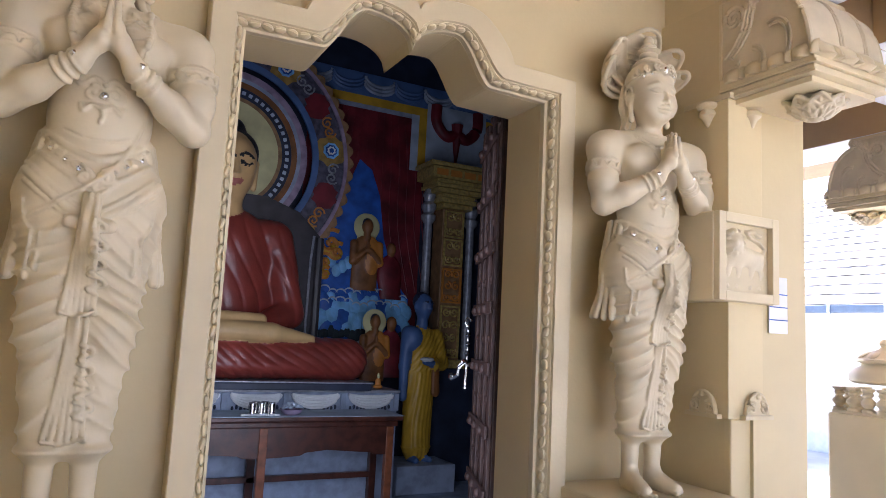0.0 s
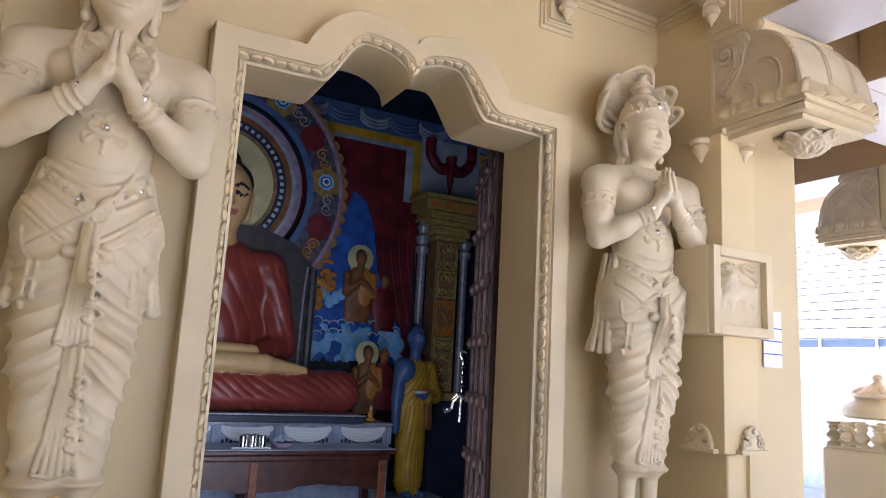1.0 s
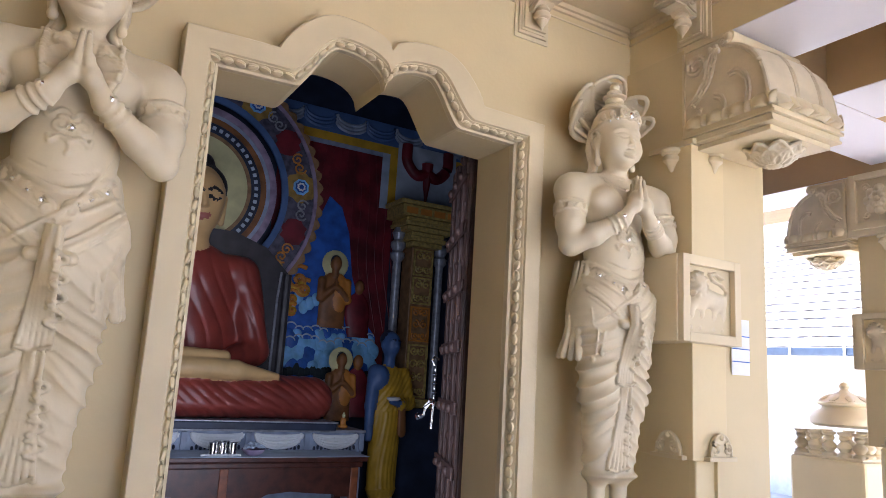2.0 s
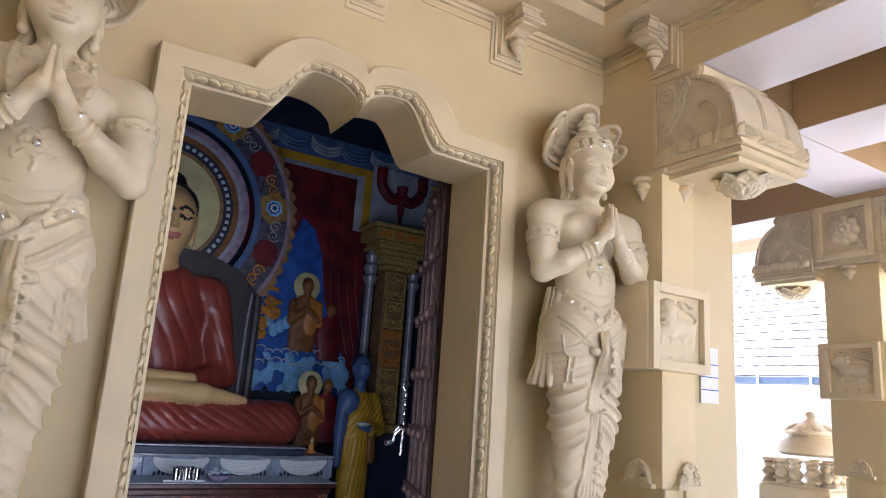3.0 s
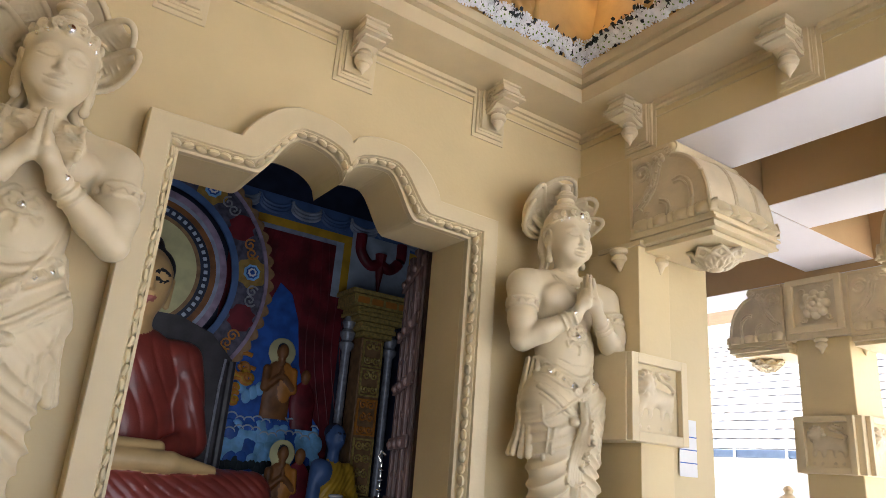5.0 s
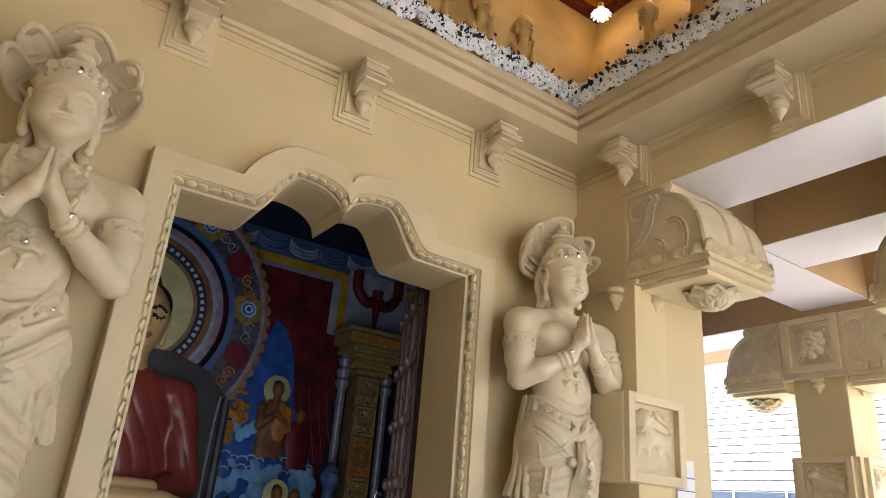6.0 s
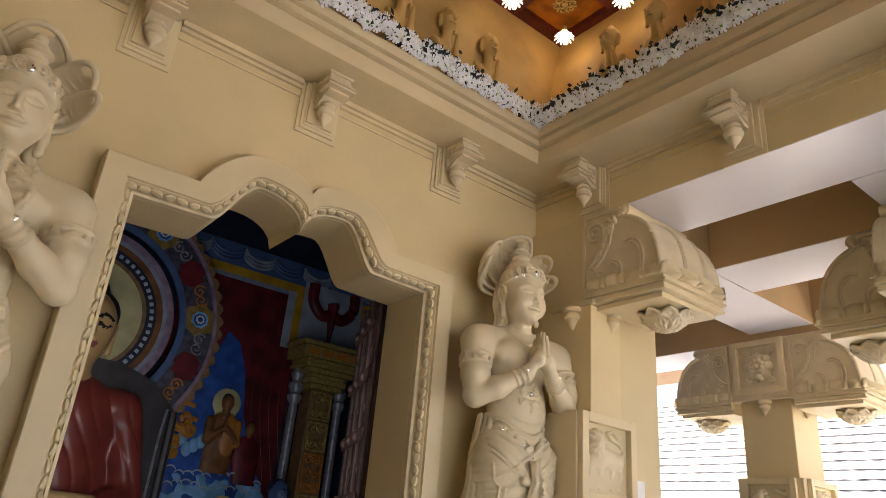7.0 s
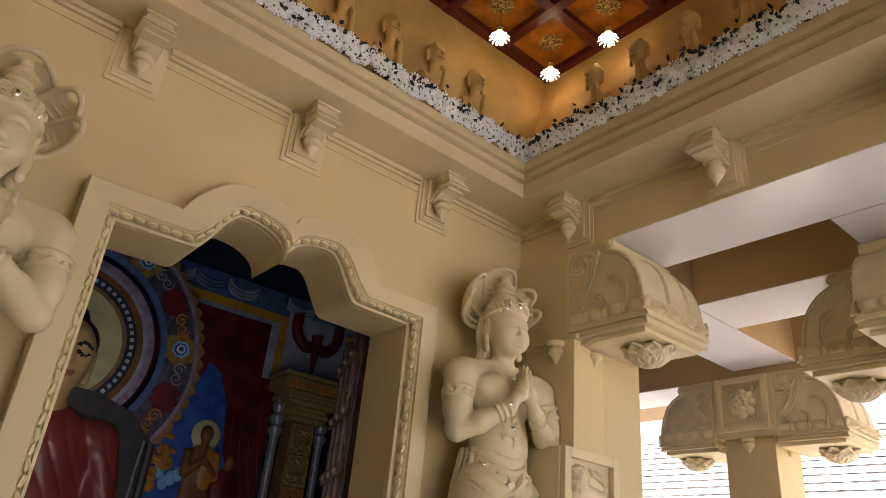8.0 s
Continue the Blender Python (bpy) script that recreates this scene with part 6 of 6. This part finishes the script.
for s in (-1, 1):
    bm = bmesh.new()
    lathe(bm, [(0.05, 1.3), (0.05, 2.95), (0.085, 3.0), (0.09, 3.05), (0.06, 3.08), (0.09, 3.14), (0.09, 3.18), (0.055, 3.22), (0.08, 3.3), (0.03, 3.4)], (s * 0.29, 0.05, 0), seg=12)
    smooth(part("side_shaft", bm, M_SILVER, pillar, "slim silver side shaft"))

# ---- flowers, lamps and heads of the raised ceiling ----
def daisies(name, a, b, inward, label):
    """A thick garland of white daisies and dark leaves lying on the ledge from a to b."""
    rng = random.Random(11 if inward[1] else 12)
    a, b, inn = Vector(a), Vector(b), Vector(inward)
    d = b - a
    n = int(d.length * 215)
    vs, fs, ms = [], [], []

    def petal_flower(p, nrm, r):
        u = nrm.orthogonal().normalized()
        v = nrm.cross(u)
        spin = rng.uniform(0, 6.28)
        k = 9
        base = len(vs)
        vs.append(tuple(p + nrm * 0.004))
        for q in range(k):
            a1 = spin + 2 * math.pi * q / k
            for da, rr in ((-0.29, 0.55), (-0.19, 0.96), (0.19, 0.96), (0.29, 0.55)):
                vs.append(tuple(p + r * rr * (math.cos(a1 + da) * u + math.sin(a1 + da) * v) + nrm * (0.010 * (1 - rr) + rng.uniform(-0.004, 0.004))))
            o = base + 1 + 4 * q
            fs.append((base, o, o + 1, o + 2, o + 3))
            ms.append(0)
        o = len(vs)
        for q in range(6):
            vs.append(tuple(p + nrm * 0.009 + r * 0.19 * (math.cos(q * 1.047) * u + math.sin(q * 1.047) * v)))
        vs.append(tuple(p + nrm * 0.016))
        for q in range(6):
            fs.append((o + q, o + (q + 1) % 6, o + 6))
            ms.append(1)

    def leaf(p, nrm):
        t = Vector((rng.gauss(0, 1), rng.gauss(0, 1), rng.gauss(0, 1)))
        u = (t - nrm * t.dot(nrm) * 0.5).normalized()
        w = nrm.cross(u).normalized() * rng.uniform(0.008, 0.014)
        l = rng.uniform(0.025, 0.045)
        o = len(vs)
        vs.extend(tuple(q) for q in (p - w * 0.4, p + u * l * 0.5 - w, p + u * l, p + u * l * 0.5 + w, p + w * 0.4))
        fs.append((o, o + 1, o + 2, o + 3, o + 4))
        ms.append(2)

    face = (inn * 0.8 + Vector((0, 0, 0.15))).normalized()
    for k in range(n):
        t, h = rng.random(), rng.random()
        p = a + d * t + inn * (0.05 - 0.085 * h) + Vector((0, 0, 0.005 + 0.165 * h + rng.uniform(-0.02, 0.02) - (0.03 if rng.random() < 0.12 else 0)))
        nrm = (face + Vector((rng.gauss(0, 0.27), rng.gauss(0, 0.27), rng.gauss(0, 0.27) - 0.75))).normalized()
        p.z = max(p.z, Z_TOP + 0.012)
        petal_flower(p + inn * rng.uniform(0, 0.025), nrm, rng.uniform(0.028, 0.038))
        for q in range(2 if k % 3 == 0 else 1):
            leaf(p + Vector((rng.gauss(0, 0.025), rng.gauss(0, 0.012), abs(rng.gauss(0, 0.03)))) + inn * rng.uniform(-0.03, 0.02), nrm)
    me = bpy.data.meshes.new(name)
    me.from_pydata(vs, [], fs)
    for m in (M_PETAL, M_EYE, M_LEAF):
        me.materials.append(m)
    me.polygons.foreach_set("material_index", ms)
    return tagged(new(name, me), label, "garland", kind="stuff")


daisies("daisy_garland", (XW + 0.3, -LP + 0.02, Z_TOP), (XE - LP + 0.02, -LP + 0.02, Z_TOP), (0, -1, 0), "garland of white daisies and dark leaves on the ledge")
daisies("daisy_garland", (XE - LP + 0.02, -LP + 0.02, Z_TOP), (XE - LP + 0.02, YS + 0.3, Z_TOP), (-1, 0, 0), "garland of white daisies and dark leaves on the ledge")


def head_mesh():
    c = Carving((-0.13, -0.13, -0.03), (0.13, 0.08, 0.46), 0.007)
    c.ball((0, 0.02, 0.10), (0.075, 0.045, 0.12), 0.03)
    c.limb((0, 0.0, 0.18), (0, -0.01, 0.27), 0.03, 0.028, 0.02)
    c.ball((0, -0.02, 0.325), (0.052, 0.056, 0.068), 0.02)
    c.ball((0, -0.005, 0.355), (0.058, 0.06, 0.055), 0.008)
    c.ball((0, 0.0, 0.415), (0.024, 0.024, 0.024), 0.02)
    c.limb((0, -0.072, 0.335), (0, -0.082, 0.305), 0.007, 0.011, 0.008)
    for s in (-1, 1):
        c.ball((s * 0.022, -0.07, 0.335), (0.014, 0.007, 0.006), 0.004)
        c.limb((s * 0.058, -0.005, 0.34), (s * 0.056, -0.01, 0.27), 0.012, 0.011, 0.006)
        c.limb((s * 0.07, 0.01, 0.17), (s * 0.06, -0.03, 0.08), 0.026, 0.022, 0.015)
    c.limb((0.06, -0.03, 0.08), (0.045, -0.055, 0.22), 0.02, 0.014, 0.01)
    c.strand([(-0.018, -0.07, 0.285), (0, -0.077, 0.281), (0.018, -0.07, 0.285)], 0.006, 0.004)
    return c.skin("wall_bust", M_DRUM)


bust = tagged(new("wall_bust", head_mesh()), "small ochre painted bust projecting from the wall", "bust", "wall busts")
places = [(2.10 + 0.325 * k, -0.175, 4.13, 0) for k in range(-5, 3)] + [(XE - 0.17, -0.74 - 0.315 * k, 4.13, -90) for k in range(9)]
bust.matrix_world = pose(*places[0][:3], 0, 0, places[0][3])
for x, y, z, rz in places[1:]:
    copy_thing(bust, pose(x, y, z, 0, 0, rz))


def pendant():
    ob = thing("pendant_lamp", "small glowing flower-shaped glass pendant lamp on a thin cord", "lamp", "pendant lamps")
    bm = bmesh.new()
    tube(bm, [(0, 0, 0), (0, 0, -0.19)], 0.004, 6)
    part("cord", bm, M_STEEL, ob)
    bm = bmesh.new()
    lathe(bm, [(0.022, -0.001), (0.020, -0.012), (0.008, -0.018)], seg=12)
    for k in range(6):
        a = math.pi * k / 3
        tube(bm, [(math.cos(a) * (0.058 + u) - math.sin(a) * v, math.sin(a) * (0.058 + u) + math.cos(a) * v, -0.006) for u, v in spiral(0, 0, 0.032, 1.3, 1.0, 14)], 0.0055, 5)
    part("ceiling_rose", bm, M_GILT, ob, "gilt filigree ceiling rose")
    bm = bmesh.new()
    lathe(bm, [(0.008, -0.185), (0.018, -0.19), (0.016, -0.21), (0.022, -0.225)], seg=10)
    part("holder", bm, M_GILT, ob)
    bm = bmesh.new()
    blob(bm, (0, 0, -0.243), (0.024, 0.024, 0.022), 10, 6)
    for n, r, tilt, z in ((12, 0.046, 0.75, -0.266), (9, 0.026, 1.15, -0.282)):
        for k in range(n):
            a = 2 * math.pi * k / n
            blob(bm, (r * math.cos(a), r * math.sin(a), z), (0.030, 0.0062, 0.004), 6, 4, Matrix.Rotation(a, 4, "Z") @ Matrix.Rotation(tilt, 4, "Y"))
    smooth(part("shade", bm, M_GLOW, ob, "lit frilled glass shade"), 60)
    return ob


lamp = pendant()
spots = [(x_r[i] - cell / 2, y_r[j] - cell / 2) for i, j in ((0, 0), (1, 0), (0, 1), (3, 1), (1, 3), (4, 4), (5, 1), (2, 5))]
lamp.matrix_world = pose(*spots[0], Z_CEIL - 0.002)
for x, y in spots[1:]:
    copy_thing(lamp, pose(x, y, Z_CEIL - 0.002))
glow = bpy.data.lights.new("lamp_light", "POINT")
glow.energy, glow.color, glow.shadow_soft_size = 0.030, (1.0, 0.80, 0.54), 0.06
for x, y in spots:
    new("lamp_light", glow).matrix_world = pose(x, y, Z_CEIL - 0.36)

# ---- outside ----
yard = thing("neighbour_building", "long low building with a pale sunlit tiled roof", "building")
part("wall", boxes((15.4, 15.8, -14, 24, -0.5, 2.6)), M_OUTWALL, yard)
bm = bmesh.new()
prism(bm, [(14.5, 2.62), (14.5, 2.70), (21.0, 6.6), (27.5, 2.7), (27.5, 2.62), (21.0, 6.45)], lambda u, v, d: (u, d, v), -15, 25)
roof = part("roof", bm, M_TILE, yard)
part("gutter", boxes((14.3, 14.5, -15, 25, 2.50, 2.66), bevel=0.03), M_GUTTER, yard, "blue-grey gutter")
for k in range(14):
    bm = bmesh.new()
    y = -3 + 1.15 * k
    tube(bm, [(14.32, y, 2.72), (14.27, y, 2.66), (14.26, y, 2.52), (14.30, y, 2.44), (14.36, y, 2.48)], 0.03)
    part("gutter_hook", bm, M_WHITE, yard)
bm = bmesh.new()
slope = math.atan2(3.9, 6.5)
for i in range(16):
    for j in range(60):
        u, y = 14.45 + 0.40 * i, -6.5 + 0.36 * j + (0.18 if i % 2 else 0)
        z = 2.70 + (u - 14.5) * 0.6
        m = pose(u, y, z + 0.024) @ Matrix.Rotation(-slope + 0.025, 4, "Y")
        vs = [m @ Vector((a, b, h)) for a, b, h in ((0, -0.180, 0.0), (0.52, -0.180, -0.012), (0.52, 0, -0.002), (0, 0, 0.010), (0.52, 0.180, -0.012), (0, 0.180, 0.0))]
        v = [bm.verts.new(p) for p in vs]
        bm.faces.new((v[0], v[1], v[2], v[3]))
        bm.faces.new((v[3], v[2], v[4], v[5]))
tagged(part("roof_tile", bm, M_TILE, yard, "weathered clay roof tiles"), kind="stuff")

# small stupa-shaped shrine at the verandah's edge
shrine = thing("stupa_shrine", "small cream stupa-shaped shrine with a baluster rail", "shrine", at=(7.42, 1.13, 0))
part("pedestal", boxes((-0.36, 0.36, -0.36, 0.36, -0.5, 1.10), bevel=0.03), M_WALL, shrine)
part("lower_slab", boxes((-0.33, 0.33, -0.33, 0.33, 1.10, 1.125), bevel=0.006), M_TRIM, shrine)
part("upper_slab", boxes((-0.37, 0.37, -0.37, 0.37, 1.345, 1.385), bevel=0.008), M_TRIM, shrine)
bal = bmesh.new()
lathe(bal, [(0.058, 0.0), (0.058, 0.022), (0.034, 0.04), (0.064, 0.08), (0.062, 0.10), (0.03, 0.135), (0.048, 0.16), (0.038, 0.185), (0.058, 0.20), (0.058, 0.22)], seg=14)
bal = smooth(part("baluster", bal, M_TRIM, shrine)).data
bpy.data.objects.remove(shrine.children[-1])
for k in range(5):
    for x, y in ((-0.28, 0.28 - 0.14 * k), (0.28, 0.28 - 0.14 * k), (-0.28 + 0.14 * k, 0.28), (-0.28 + 0.14 * k, -0.28)):
        if (abs(x) < 0.27) or (abs(y) < 0.29 and x < 0) or abs(y) < 0.27:
            ob = new("baluster", bal)
            ob.parent = shrine
            ob.matrix_basis = pose(x, y, 1.125) if abs(y) < 0.27 or abs(x) < 0.27 else pose(x, y, 1.1251)
bm = bmesh.new()
lathe(bm, [(0.27, 1.385), (0.31, 1.41), (0.315, 1.46), (0.28, 1.52), (0.21, 1.55), (0.20, 1.575), (0.25, 1.595), (0.255, 1.615), (0.20, 1.635), (0.14, 1.68), (0.06, 1.715), (0.035, 1.74), (0.052, 1.77), (0.035, 1.80), (0.004, 1.815)], seg=28)
smooth(part("dome", bm, M_TRIM, shrine), 50)
bm = bmesh.new()
for k in range(8):
    a = 2 * math.pi * k / 8
    blob(bm, (0.17 * math.cos(a), 0.17 * math.sin(a), 1.655), (0.075, 0.045, 0.022), 8, 5, Matrix.Rotation(a, 4, "Z") @ Matrix.Rotation(0.5, 4, "Y"))
smooth(part("lotus_collar", bm, M_CARVED, shrine))
